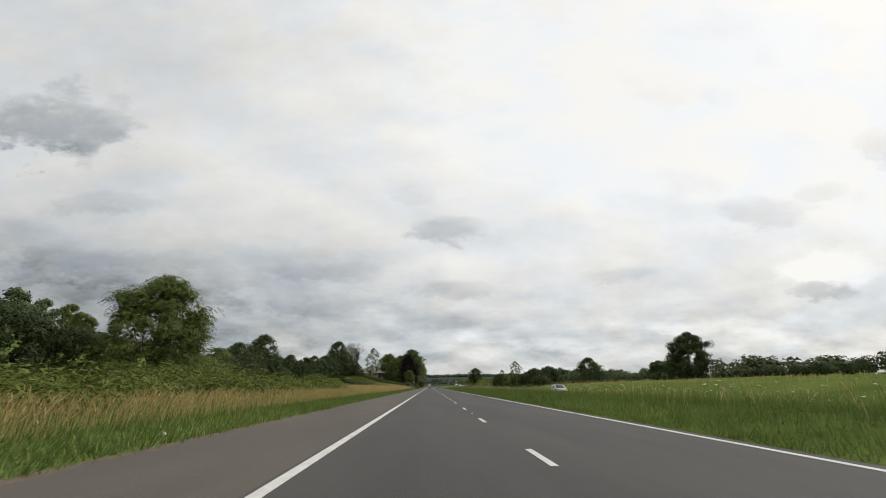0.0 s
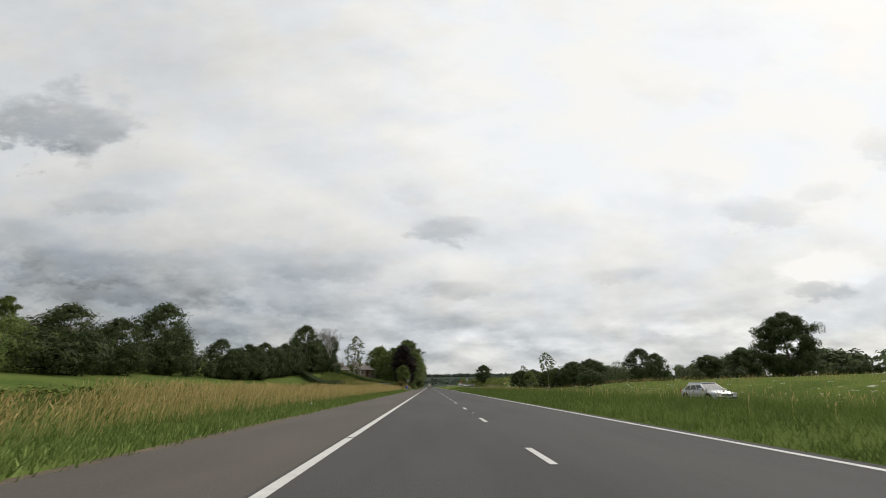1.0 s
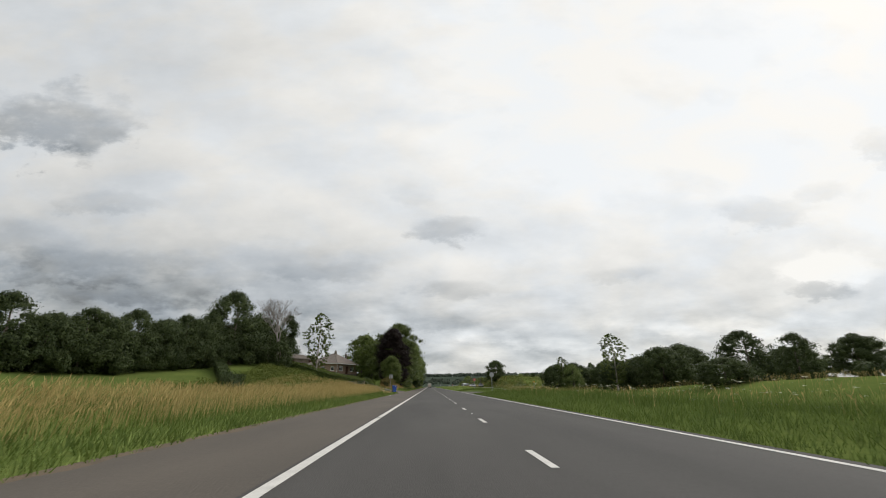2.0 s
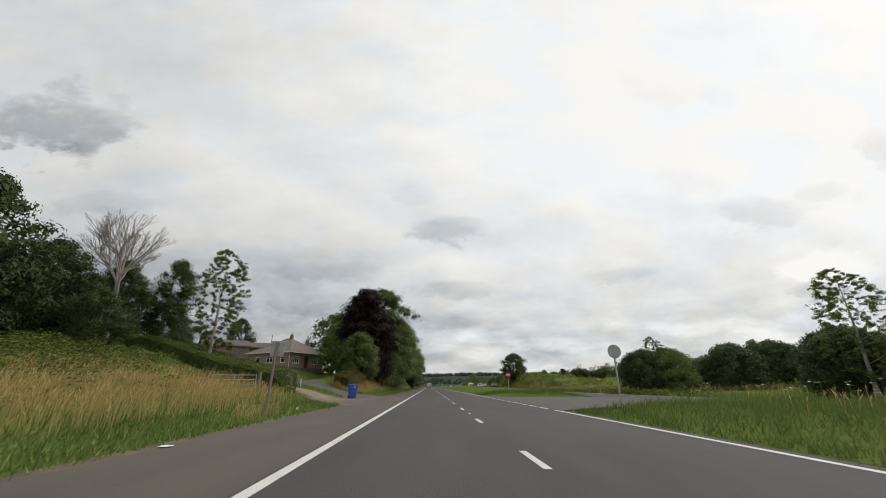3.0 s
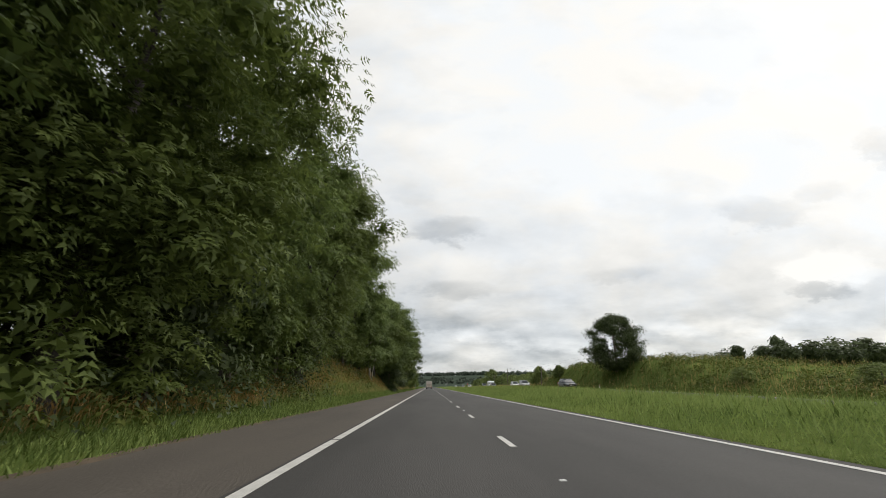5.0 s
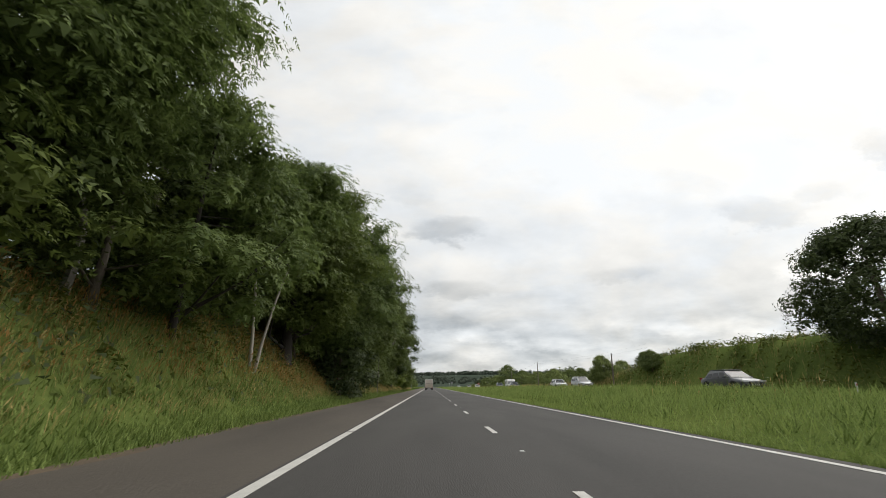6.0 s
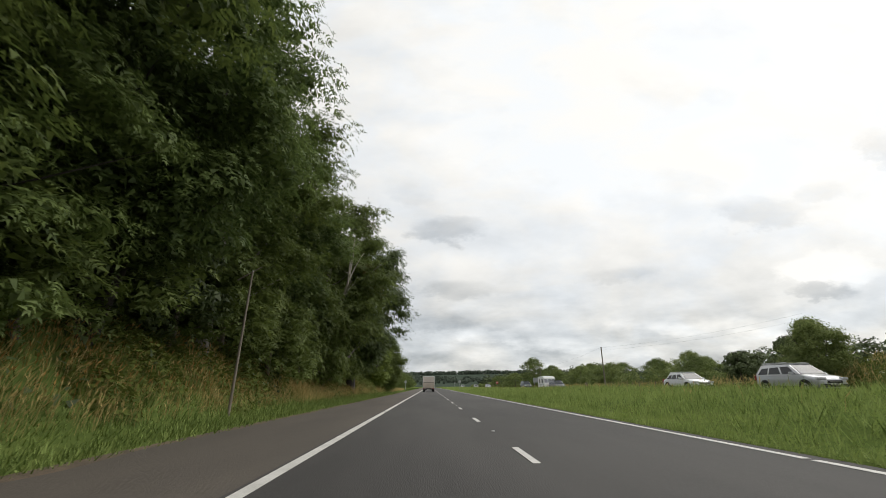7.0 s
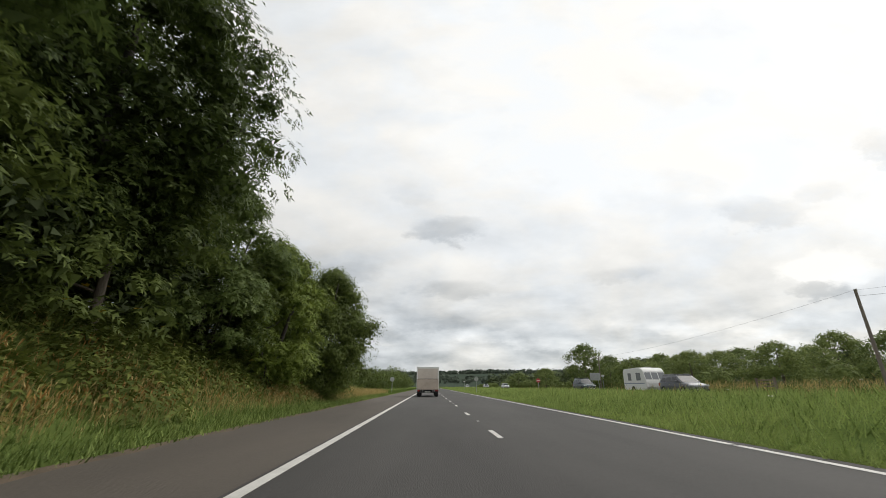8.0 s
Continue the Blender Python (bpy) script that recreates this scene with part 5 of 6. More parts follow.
flowers("cow_parsley", "white flat flower heads of cow parsley in the grass", M_UMBEL, [(7.5, 15.5, 0, 128, 0.5, 0.9, 650), (24.6, 32, 0, 120, 0.6, 0.9, 60), (-9.5, -6.5, 228, 282, 0.6, 0.9, 36), (24.7, 28, 240, 300, 0.5, 0.8, 40), (8, 15.5, 230, 330, 0.45, 0.7, 60)], 81, 0.034, True)
flowers("yellow_flowers", "small yellow flowers among the brambles", M_YELLOW, [(-10.0, -7.2, 297, 312, 1.0, 1.6, 34), (-13, -9, 228, 236, 0.6, 1.0, 10)], 82, 0.05, False)


# ---- hedges, walls and small things by the drive ----
def clipped_hedge(name, label, path, width, h, mat, n, seed, leaf=0.13):
    """A hedge with a boxy, slightly wavy shape: leaves over a solid core of twigs."""
    rg = np.random.default_rng(seed)
    c = np.array(path, float)
    seg = np.concatenate([[0], np.cumsum(np.hypot(*np.diff(c, axis=0).T))])
    ob = thing(name, label, "hedge")
    s = rg.uniform(0, seg[-1], n)
    u, w = rg.uniform(-1, 1, n), rg.uniform(0, 1, n)
    face = rg.random(n)
    top = face < 0.4
    u = np.where(top, u, np.sign(u) * rg.uniform(0.8, 1.05, n))
    ends = face > 0.94
    u = np.where(ends, rg.uniform(-1, 1, n), u)
    s = np.where(ends, np.where(rg.random(n) < 0.5, 0, seg[-1]) + rg.uniform(-0.1, 0.1, n), s)
    w = np.where(top, rg.uniform(0.9, 1.03, n), w)
    tx, ty = np.interp(s, seg[:-1], np.diff(c[:, 0]) / np.diff(seg)), np.interp(s, seg[:-1], np.diff(c[:, 1]) / np.diff(seg))
    wave = 1 + 0.08 * np.sin(s * 1.7) + 0.05 * np.sin(s * 4.1)
    x = np.interp(s, seg, c[:, 0]) - ty * u * width / 2 * wave
    y = np.interp(s, seg, c[:, 1]) + tx * u * width / 2 * wave
    p = np.stack([x, y, height(x, y) + w * h * wave], 1)
    d = np.stack([-ty * u * ~top, tx * u * ~top, np.where(top, 1.0, 0.3)], 1)
    under("foliage", soup("foliage", leaves(p, d, leaf, leaf * 0.6, rg), mat), ob)
    k = max(4, int(seg[-1] / 1.2))
    v, f = [], []
    for i in range(k + 1):
        q = seg[-1] * i / k
        a, b = np.interp(q, seg, c[:, 0]), np.interp(q, seg, c[:, 1])
        qx, qy = np.interp(q, seg[:-1], np.diff(c[:, 0]) / np.diff(seg)), np.interp(q, seg[:-1], np.diff(c[:, 1]) / np.diff(seg))
        inner = 0.2 if i in (0, k) else 1.0
        for sgn, zz in ((-1, -0.1), (-1, 0.78 * inner), (1, 0.78 * inner), (1, -0.1)):
            xx, yy = a - qy * sgn * width * 0.36 * inner, b + qx * sgn * width * 0.36 * inner
            v.append((xx, yy, hz(xx, yy) + zz * h))
    for i in range(k):
        o = 4 * i
        f += [(o + j, o + (j + 1) % 4, o + 4 + (j + 1) % 4, o + 4 + j) for j in range(4)]
    f += [(0, 1, 2, 3), (4 * k + 3, 4 * k + 2, 4 * k + 1, 4 * k)]
    under("core", mesh("core", v, f, M_LEAF_DARK), ob)
    return ob


clipped_hedge("hedge", "neatly clipped dark green hedge along the farm track", [(-13.4, 150.9), (-19.5, 154.6), (-25, 156.2), (-36, 157)], 1.3, 1.25, M_LEAF, 15000, 91)
clipped_hedge("hedge", "clipped hedge on the field side of the farm track", [(-8.9, 139.9), (-11.2, 141.6), (-16.5, 146.6), (-22.5, 150.2), (-30, 151.6)], 1.4, 1.25, M_LEAF, 16000, 92)
clipped_hedge("hedge", "scruffy square-cut dry hedge beside the house drive", [(-8.6, 154.4), (-7.6, 158.4)], 1.6, 1.0, M_DRYHEDGE, 9000, 93)
clipped_hedge("hedge", "long field hedge below the trees", [(-15, 108), (-24, 124), (-30, 134)], 1.2, 1.3, M_LEAF_DARK, 10000, 94)


def wheelie_bin():
    ob = thing("wheelie_bin", "blue plastic wheelie bin standing at the drive entrance", "bin", pose(-6.0, 146.6, 0.07, 0, 0, 25))
    bm = bmesh.new()
    rings = [(0.0, 0.21, 0.25), (0.06, 0.23, 0.27), (0.86, 0.285, 0.345), (0.90, 0.30, 0.36), (0.93, 0.30, 0.36)]
    vs = [[bm.verts.new((sx * w, sy * l, z)) for sx, sy in ((-1, -1), (1, -1), (1, 1), (-1, 1))] for z, w, l in rings]
    for a, b in zip(vs, vs[1:]):
        for i in range(4):
            bm.faces.new((a[i], a[(i + 1) % 4], b[(i + 1) % 4], b[i]))
    bm.faces.new(vs[0][::-1])
    bm.faces.new(vs[-1])
    part("body", bm, M_BLUE, ob, bevel=0.018)
    part("lid", prism([(-0.38, 0.93), (0.36, 0.93), (0.40, 0.99), (0.30, 1.02), (-0.33, 1.00), (-0.40, 0.96)], "x", -0.315, 0.315), M_BLUE, ob, bevel=0.01)
    part("handle", cyl((-0.25, 0.42, 0.95), (0.25, 0.42, 0.95), 0.022), M_BLUE, ob)
    for x in (-0.24, 0.24):
        w = part("wheel", cyl((x - 0.03, 0.27, 0.1), (x + 0.03, 0.27, 0.1), 0.1, seg=16), M_BLACK, ob)
    part("sticker", box(0.05, -0.352, 0.84, 0.12, 0.004, 0.08), M_WHITE, ob, "small white sticker")
    return ob


wheelie_bin()


def disc_sign(name, label, x, y, top, r, front, back, facing, face_label=""):
    """A round traffic sign on a steel post; facing 1 shows its face to the oncoming camera, -1 its back."""
    z = hz(x, y)
    ob = thing(name, label, "traffic sign", pose(x, y, z))
    part("post", cyl((0, 0, -0.3), (0, 0, top - 0.05), 0.04), M_STEEL, ob)
    part("plate", cyl((0, -0.055, top - r), (0, -0.045, top - r), r, seg=40), back, ob)
    for dz_ in (0.18, -0.18):
        part("clip", box(0, -0.02 if facing > 0 else -0.07, top - r + dz_ * r / 0.3, r * 1.1, 0.03, 0.04), M_STEEL, ob, "steel bracket")
    if facing > 0:
        part("face", cyl((0, -0.062, top - r), (0, -0.056, top - r), r * 0.96, seg=40), front, ob, face_label)
    return ob


square = thing("road_sign", "grey back of a small square sign on a leaning weathered post", "traffic sign", pose(-4.85, 126.5, hz(-4.85, 126.5), 0, 1.5, 0))
part("post", cyl((0, 0, -0.3), (0, 0, 2.3), 0.042, 0.038), M_POLE, square)
part("plate", box(0.02, 0.06, 2.08, 0.43, 0.012, 0.46), M_GREYSIGN, square, bevel=0.004)
for z in (1.96, 2.24):
    part("rail", box(0.02, 0.045, z, 0.4, 0.02, 0.035), M_STEEL, square, "steel rail")
disc_sign("road_sign", "grey back of a round road sign in the grass", 8.6, 131.7, 2.75, 0.31, M_GREYSIGN, M_GREYSIGN, -1)
for x, y, top, r in ((9.5, 162.0, 2.2, 0.3), (15.4, 350.0, 1.7, 0.28)):
    s = disc_sign("no_entry_sign", "red no-entry sign with a white bar on a grey post", x, y, top, r, M_RED, M_GREYSIGN, 1, "red reflective disc")
    part("bar", box(0, -0.066, top - r, r * 1.45, 0.006, r * 0.36), M_WHITE, s, "white bar")
disc_sign("road_sign", "grey back of a round road sign beside the shoulder", -5.6, 357, 2.3, 0.34, M_GREYSIGN, M_GREYSIGN, -1)
disc_sign("road_sign", "grey back of a round road sign on the reserve", 7.4, 356, 2.2, 0.34, M_GREYSIGN, M_GREYSIGN, -1)
for x, y, top in ((24.9, 172.5, 2.1), (25.5, 352, 2.3), (8.0, 385, 1.9)):
    z = hz(x, y)
    s = thing("sign_board", "small yellow and white board sign on a post", "traffic sign", pose(x, y, z))
    part("post", cyl((0, 0, -0.3), (0, 0, top), 0.035), M_STEEL, s)
    part("board", box(0, -0.05, top - 0.15, 0.5, 0.012, 0.26), M_YSIGN if y < 300 else M_GREYSIGN, s)
    part("panel", box(0, -0.06, top - 0.18, 0.36, 0.006, 0.1), M_WHITE, s, "white panel")
big = thing("direction_sign", "grey back of a square direction sign on two posts", "traffic sign", pose(26.0, 356, hz(26, 356)))
for x in (-0.5, 0.5):
    part("post", cyl((x, 0, -0.3), (x, 0, 2.6), 0.05), M_STEEL, big)
part("board", box(0, -0.07, 2.1, 1.6, 0.02, 1.1), M_GREYSIGN, big)
for x in (-0.3, 0.3):
    part("rail", box(0, -0.09, 2.1 + x, 1.5, 0.03, 0.05), M_STEEL, big)
for x, y in ((-10.6, 148.0), (24.8, 246)):
    m = thing("marker_post", "white roadside marker post with a red reflector", "marker post", pose(x, y, hz(x, y)))
    part("post", box(0, 0, 0.2, 0.09, 0.06, 0.75), M_WHITE, m, bevel=0.01)
    part("reflector", box(0, -0.035, 0.45, 0.06, 0.008, 0.1), M_RED, m)


def litter(x, y, size, flat, seed):
    """A crumpled scrap of paper."""
    rr = random.Random(seed)
    bm = bmesh.new()
    bmesh.ops.create_icosphere(bm, subdivisions=2, radius=size / 2)
    for v in bm.verts:
        v.co = Vector((v.co.x * rr.uniform(0.7, 1.2), v.co.y * rr.uniform(0.7, 1.2), (v.co.z * rr.uniform(0.6, 1.3) + size / 2) * flat))
    ob = part("litter", bm, M_WHITE)
    ob.matrix_world = pose(x, y, (0.0 if x > EDGE_L else hz(x, y) + 0.03), 0, 0, rr.uniform(0, 180))
    tagged(ob, "crumpled scrap of white paper lying on the verge", "litter")


litter(-4.25, 120.9, 0.22, 0.12, 1)
litter(-5.2, 8.5, 0.13, 0.6, 2)
litter(-6.1, 59.2, 0.14, 0.7, 3)
litter(-5.1, 130.3, 0.12, 0.7, 4)


def utility_pole(x, y, h, lean=0.0, cross=False, r=0.1, label="tall weathered wooden utility pole"):
    ob = thing("utility_pole", label, "pole", pose(x, y, hz(x, y), 0, lean, 0))
    part("pole", cyl((0, 0, -0.5), (0, 0, h), r, r * 0.7, 10), M_POLE, ob)
    part("cap", cyl((0, 0, h), (0, 0, h + 0.03), r * 0.8, r * 0.5, 10), M_STEEL, ob)
    if cross:
        part("insulator", cyl((0.1, 0, h - 0.1), (0.1, 0, h + 0.08), 0.04, 0.02, 8), M_WHITE, ob)
    return ob


utility_pole(25.2, 278.0, 4.6, 3)
utility_pole(24.6, 314.3, 5.9, 1, True)
utility_pole(27.2, 357, 5.2, 2, True)
utility_pole(-36, 205, 6.5, 0, True)
utility_pole(-102, 152.5, 6.0, 0, True)
stick = utility_pole(-5.85, 270.9, 4.5, 0, r=0.045, label="slim grey wooden pole at the foot of the wood")
part("stay", cyl((-0.45, 0, 4.2), (0.25, 0.1, 4.7), 0.03, 0.015, 8), M_POLE, stick, "forked branch at the top")


def wire(a, b, sag):
    v, f = [], []
    pts = [Vector(a).lerp(Vector(b), i / 16) - Vector((0, 0, sag * 4 * (i / 16) * (1 - i / 16))) for i in range(17)]
    tube(v, f, pts, [0.006] * 17, 4)
    tagged(new("overhead_wire", mesh("overhead_wire", v, f, M_BLACK)), "thin dark overhead wire between the poles", "wire")


zt = hz(24.6, 314.3) + 5.85
wire((24.6, 314.3, zt), (44, 302, zt + 2.9), 0.5)
wire((24.6, 314.3, zt - 0.35), (44, 302, zt + 2.2), 0.5)
wire((24.6, 314.3, zt), (27.4, 357, hz(27.2, 357) + 5.1), 0.5)

mg = thing("metal_gate", "galvanised tubular field gate by the hedge", "gate", pose(-11.2, 137.6, hz(-11.2, 137.6) - 0.3, 0, 0, 8))
for i in range(4):
    part("rail", cyl((-1.2, 0, 0.25 + i * 0.25), (1.2, 0, 0.25 + i * 0.25), 0.025, seg=8), M_STEEL, mg)
for x in (-1.2, 0.0, 1.2):
    part("upright", cyl((x, 0, 0.15), (x, 0, 1.05), 0.03, seg=8), M_STEEL, mg)
part("gatepost", cyl((-1.4, 0, -0.3), (-1.4, 0, 1.2), 0.09, seg=10), M_FENCE, mg)
part("gatepost", cyl((1.4, 0, -0.3), (1.4, 0, 1.2), 0.09, seg=10), M_FENCE, mg)
gate = thing("field_gate", "weathered wooden field gate beside the verge", "gate", pose(25.3, 323, hz(25.3, 323), 0, 0, 75))
for i in range(5):
    part("bar", box(0, 0, 0.25 + i * 0.22, 2.4, 0.03, 0.08), M_FENCE, gate, bevel=0.005)
for x in (-1.25, 1.25):
    part("post", box(x, 0, 0.55, 0.14, 0.14, 1.5), M_FENCE, gate, bevel=0.01)
part("brace", box(0, 0.03, 0.7, 2.5, 0.025, 0.07, rot=0), M_FENCE, gate)
for i in range(12):
    x, y = 25.2 + 0.1 * (i % 3), 296 + i * 1.7
    p = thing("fence_post", "weathered wooden fence post in long grass", "fence post", pose(x, y, hz(x, y), 0, rng.uniform(-4, 4), 0), "posts along the field")
    part("post", cyl((0, 0, -0.3), (0, 0, 1.0), 0.055, 0.05, 8), M_FENCE, p)


# ---- the bungalow and its barn ----
def window(parent, x, z, w, h, panes, m):
    """A white-framed window set into a wall whose outside lies at local y = 0."""
    win = under("window", None, parent, "white-framed casement window", m)
    win.empty_display_size = 0.1
    t = 0.07
    fr = box(x, -0.01, z + h / 2 - t / 2, w, 0.12, t)
    box(x, -0.01, z - h / 2 + t / 2, w, 0.12, t, fr)
    for sx in (-1, 1):
        box(x + sx * (w / 2 - t / 2), -0.01, z, t, 0.12, h - 2 * t, fr)
    for i in range(1, panes):
        box(x - w / 2 + w * i / panes, -0.005, z, t * 0.8, 0.10, h - 2 * t, fr)
    box(x, -0.008, z + h * 0.18, w - 2 * t, 0.09, t * 0.6, fr)
    part("frame", fr, M_WHITE, win)
    for i in range(panes):
        part("pane", box(x - w / 2 + w * (i + 0.5) / panes, 0.02, z, w / panes - t, 0.02, h - t), M_GLASS, win)
    part("sill", box(x, -0.07, z - h / 2 - 0.04, w + 0.16, 0.2, 0.07), M_WHITE, win)
    return win


def wall_with_holes(length, h, holes, thick=0.3):
    """A wall along local x with rectangular openings through it."""
    xs = sorted({0.0, length, *[a for o in holes for a in (o[0] - o[2] / 2, o[0] + o[2] / 2)]})
    zs = sorted({0.0, h, *[max(0.0, a) for o in holes for a in (o[1] - o[3] / 2, o[1] + o[3] / 2)]})
    solid = {}
    for i in range(len(xs) - 1):
        for j in range(len(zs) - 1):
            cx, cz = (xs[i] + xs[i + 1]) / 2, (zs[j] + zs[j + 1]) / 2
            solid[i, j] = not any(abs(cx - o[0]) < o[2] / 2 and abs(cz - o[1]) < o[3] / 2 for o in holes)
    bm = bmesh.new()
    vv = {}

    def at(i, j, k):
        if (i, j, k) not in vv:
            vv[i, j, k] = bm.verts.new((xs[i], k * thick, zs[j]))
        return vv[i, j, k]
    for (i, j), full in solid.items():
        if not full:
            continue
        bm.faces.new((at(i, j, 0), at(i + 1, j, 0), at(i + 1, j + 1, 0), at(i, j + 1, 0)))
        bm.faces.new((at(i, j + 1, 1), at(i + 1, j + 1, 1), at(i + 1, j, 1), at(i, j, 1)))
        for di, dj, p, q in ((-1, 0, (i, j), (i, j + 1)), (1, 0, (i + 1, j), (i + 1, j + 1)), (0, -1, (i, j), (i + 1, j)), (0, 1, (i, j + 1), (i + 1, j + 1))):
            if not solid.get((i + di, j + dj), False):
                bm.faces.new((at(*p, 0), at(*q, 0), at(*q, 1), at(*p, 1)))
    bmesh.ops.recalc_face_normals(bm, faces=bm.faces[:])
    return bm


ANG = math.degrees(math.atan2(0.447, -0.894))
house = thing("bungalow", "pinkish brick bungalow with a hipped tiled roof and white windows", "house", pose(-25.3, 187.0, 4.1, 0, 0, ANG))
LW, LD, WH = 10.5, 9.0, 2.75       # side length, front length, wall height
# local x runs along the side wall; the front wall stands at local x = 0, the house extends to local -y
side = Matrix.Translation((LW, 0, 0)) @ pose(0, 0, 0, 0, 0, 180)
side_holes = [(2.6, 1.5, 1.1, 1.1), (5.6, 1.5, 1.5, 1.1), (8.9, 1.5, 1.1, 1.1)]
front = pose(0, 0, 0, 0, 0, -90)
front_holes = [(1.7, 1.5, 1.5, 1.25), (4.3, 1.05, 1.0, 2.1), (6.6, 1.5, 1.5, 1.25)]


def placed(ob, m):
    ob.matrix_local = m
    return ob


placed(part("wall", wall_with_holes(LW, WH, side_holes), M_BRICK, house), side)
fl = front @ Matrix.Diagonal((1, 1, 1, 1))
bmw = wall_with_holes(LD, WH, front_holes)
placed(part("wall", bmw, M_BRICK, house), fl)
placed(part("wall", box(LW / 2, -LD + 0.15, WH / 2, LW, 0.3, WH), M_BRICK, house), Matrix())
placed(part("wall", box(LW - 0.15, -LD / 2, WH / 2, 0.3, LD, WH), M_BRICK, house), Matrix())
for x, z, w, h in side_holes:
    window(house, x, z, w, h, 2 if w > 1.2 else 1, side @ Matrix.Translation((0, 0.08, 0)))
for x, z, w, h in (front_holes[0], front_holes[2]):
    window(house, x, z, w, h, 3, fl @ Matrix.Translation((0, 0.08, 0)))
door = placed(part("door", box(4.3, 0.1, 1.05, 0.98, 0.06, 2.08), M_DOOR, house, "brown panelled front door"), fl)
placed(part("handle", cyl((0, -0.05, 0), (0, 0.0, 0), 0.03), M_ALLOY, door), Matrix.Translation((4.65, 0.05, 1.0)))
placed(part("porch", box(4.3, -0.4, 2.25, 1.7, 0.9, 0.1), M_SLATE, house, "small flat porch hood"), fl)
bm = bmesh.new()
E_, RH = 0.45, 3.0
vb = [bm.verts.new(p) for p in ((-E_, E_, WH), (LW + E_, E_, WH), (LW + E_, -LD - E_, WH), (-E_, -LD - E_, WH))]
vt = [bm.verts.new(p) for p in ((LD / 2 - 0.2, -LD / 2, WH + RH), (LW - LD / 2 + 0.2, -LD / 2, WH + RH))]
if vt[0].co.x > vt[1].co.x:
    vt[0].co.x = vt[1].co.x = LW / 2
    vt[0].co.x -= 0.5
    vt[1].co.x += 0.5
for fv in ((vb[0], vb[1], vt[1], vt[0]), (vb[1], vb[2], vt[1]), (vb[2], vb[3], vt[0], vt[1]), (vb[3], vb[0], vt[0])):
    bm.faces.new(fv)
bm.faces.new(vb[::-1])
roof = part("roof", bm, M_SLATE, house, "hipped roof of weathered grey-brown tiles")
for p0, p1 in ((vb_, vt_) for vb_, vt_ in (((-E_, E_), 0), ((LW + E_, E_), 1), ((LW + E_, -LD - E_), 1), ((-E_, -LD - E_), 0))):
    top_x = LW / 2 + (-0.5 if p1 == 0 else 0.5)
    part("hip_tiles", cyl((p0[0], p0[1], WH + 0.02), (top_x, -LD / 2, WH + RH + 0.03), 0.09, seg=8), M_SLATE, roof)
part("ridge_tiles", cyl((LW / 2 - 0.5, -LD / 2, WH + RH + 0.03), (LW / 2 + 0.5, -LD / 2, WH + RH + 0.03), 0.1, seg=8), M_SLATE, roof)
for x, y, hh in ((LW / 2 - 0.6, -LD / 2, 1.0), (2.6, -LD + 2.2, 1.3)):
    part("chimney", box(x, y, WH + RH * (0.9 if hh < 1.2 else 0.55) + hh / 2, 0.55, 0.45, hh + 0.1), M_BARN, roof, bevel=0.02)
    part("chimney_pot", cyl((x, y, WH + RH * 0.9 + hh + 0.03 - (0.0 if hh < 1.2 else 0.75)), (x, y, WH + RH * 0.9 + hh + 0.4 - (0.0 if hh < 1.2 else 0.75)), 0.13, 0.11), M_SLATE, roof)
gut = box(LW / 2, E_ + 0.05, WH - 0.04, LW + 1.0, 0.1, 0.1)
box(-E_ - 0.05, -LD / 2, WH - 0.04, 0.1, LD + 1.0, 0.1, gut)
part("gutter", gut, M_WHITE, house)
part("downpipe", cyl((-0.06, 0.06, 0), (-0.06, 0.06, WH), 0.05, seg=8), M_WHITE, house, "white downpipe at the corner")
part("plinth", box(LW / 2, -LD / 2, -0.55, LW + 0.1, LD + 0.1, 1.3), M_BARN, house)


def barn(x, y, z, L, W, eave, ridge, ang, label):
    ob = thing("barn", label, "barn", pose(x, y, z, 0, 0, ang))
    part("wall", wall_with_holes(L, eave, [(1.2, 1.05, 0.9, 2.1), (L * 0.55, 1.3, 1.0, 0.8)]), M_BARN, ob)
    part("wall", box(L / 2, W - 0.15, eave / 2, L, 0.3, eave), M_BARN, ob)
    for x0 in (0.0, L - 0.3):
        part("gable", prism([(0.3, -0.5), (W - 0.3, -0.5), (W - 0.3, eave), (W / 2, ridge - 0.08), (0.3, eave)], "x", x0, x0 + 0.3), M_BARN, ob)
    r_ = part("roof", prism([(-0.35, eave - 0.12), (W / 2, ridge), (W + 0.35, eave - 0.12), (W + 0.35, eave), (W / 2, ridge + 0.12), (-0.35, eave)], "x", -0.3, L + 0.3), M_BARNROOF, ob, "old sheeted roof")
    n = int(L / 0.5)
    for i in range(n):
        for sg in (0, 1):
            a = Vector((i * 0.5, -0.33 if sg == 0 else W + 0.33, eave + 0.02))
            part("roof_rib", cyl(a, (i * 0.5, W / 2, ridge + 0.14), 0.035, seg=4), M_BARNROOF, r_)
    part("plinth", box(L / 2, W / 2, -0.75, L - 0.1, W - 0.1, 1.6), M_BARN, ob, "rough stone footing")
    part("door", box(1.2, 0.16, 1.05, 0.9, 0.08, 2.1), M_FENCE, ob, "grey plank door")
    part("shutter", box(L * 0.55, 0.16, 1.3, 1.0, 0.08, 0.8), M_DOOR, ob)
    return ob


barn(-43.6, 191.5, 6.8, 8.4, 5.0, 1.9, 3.1, 38, "long low stone barn with a sheeted roof")
barn(-38.4, 198.5, 6.6, 4.2, 4.5, 2.1, 3.2, 20, "small stone outbuilding beside the bungalow")


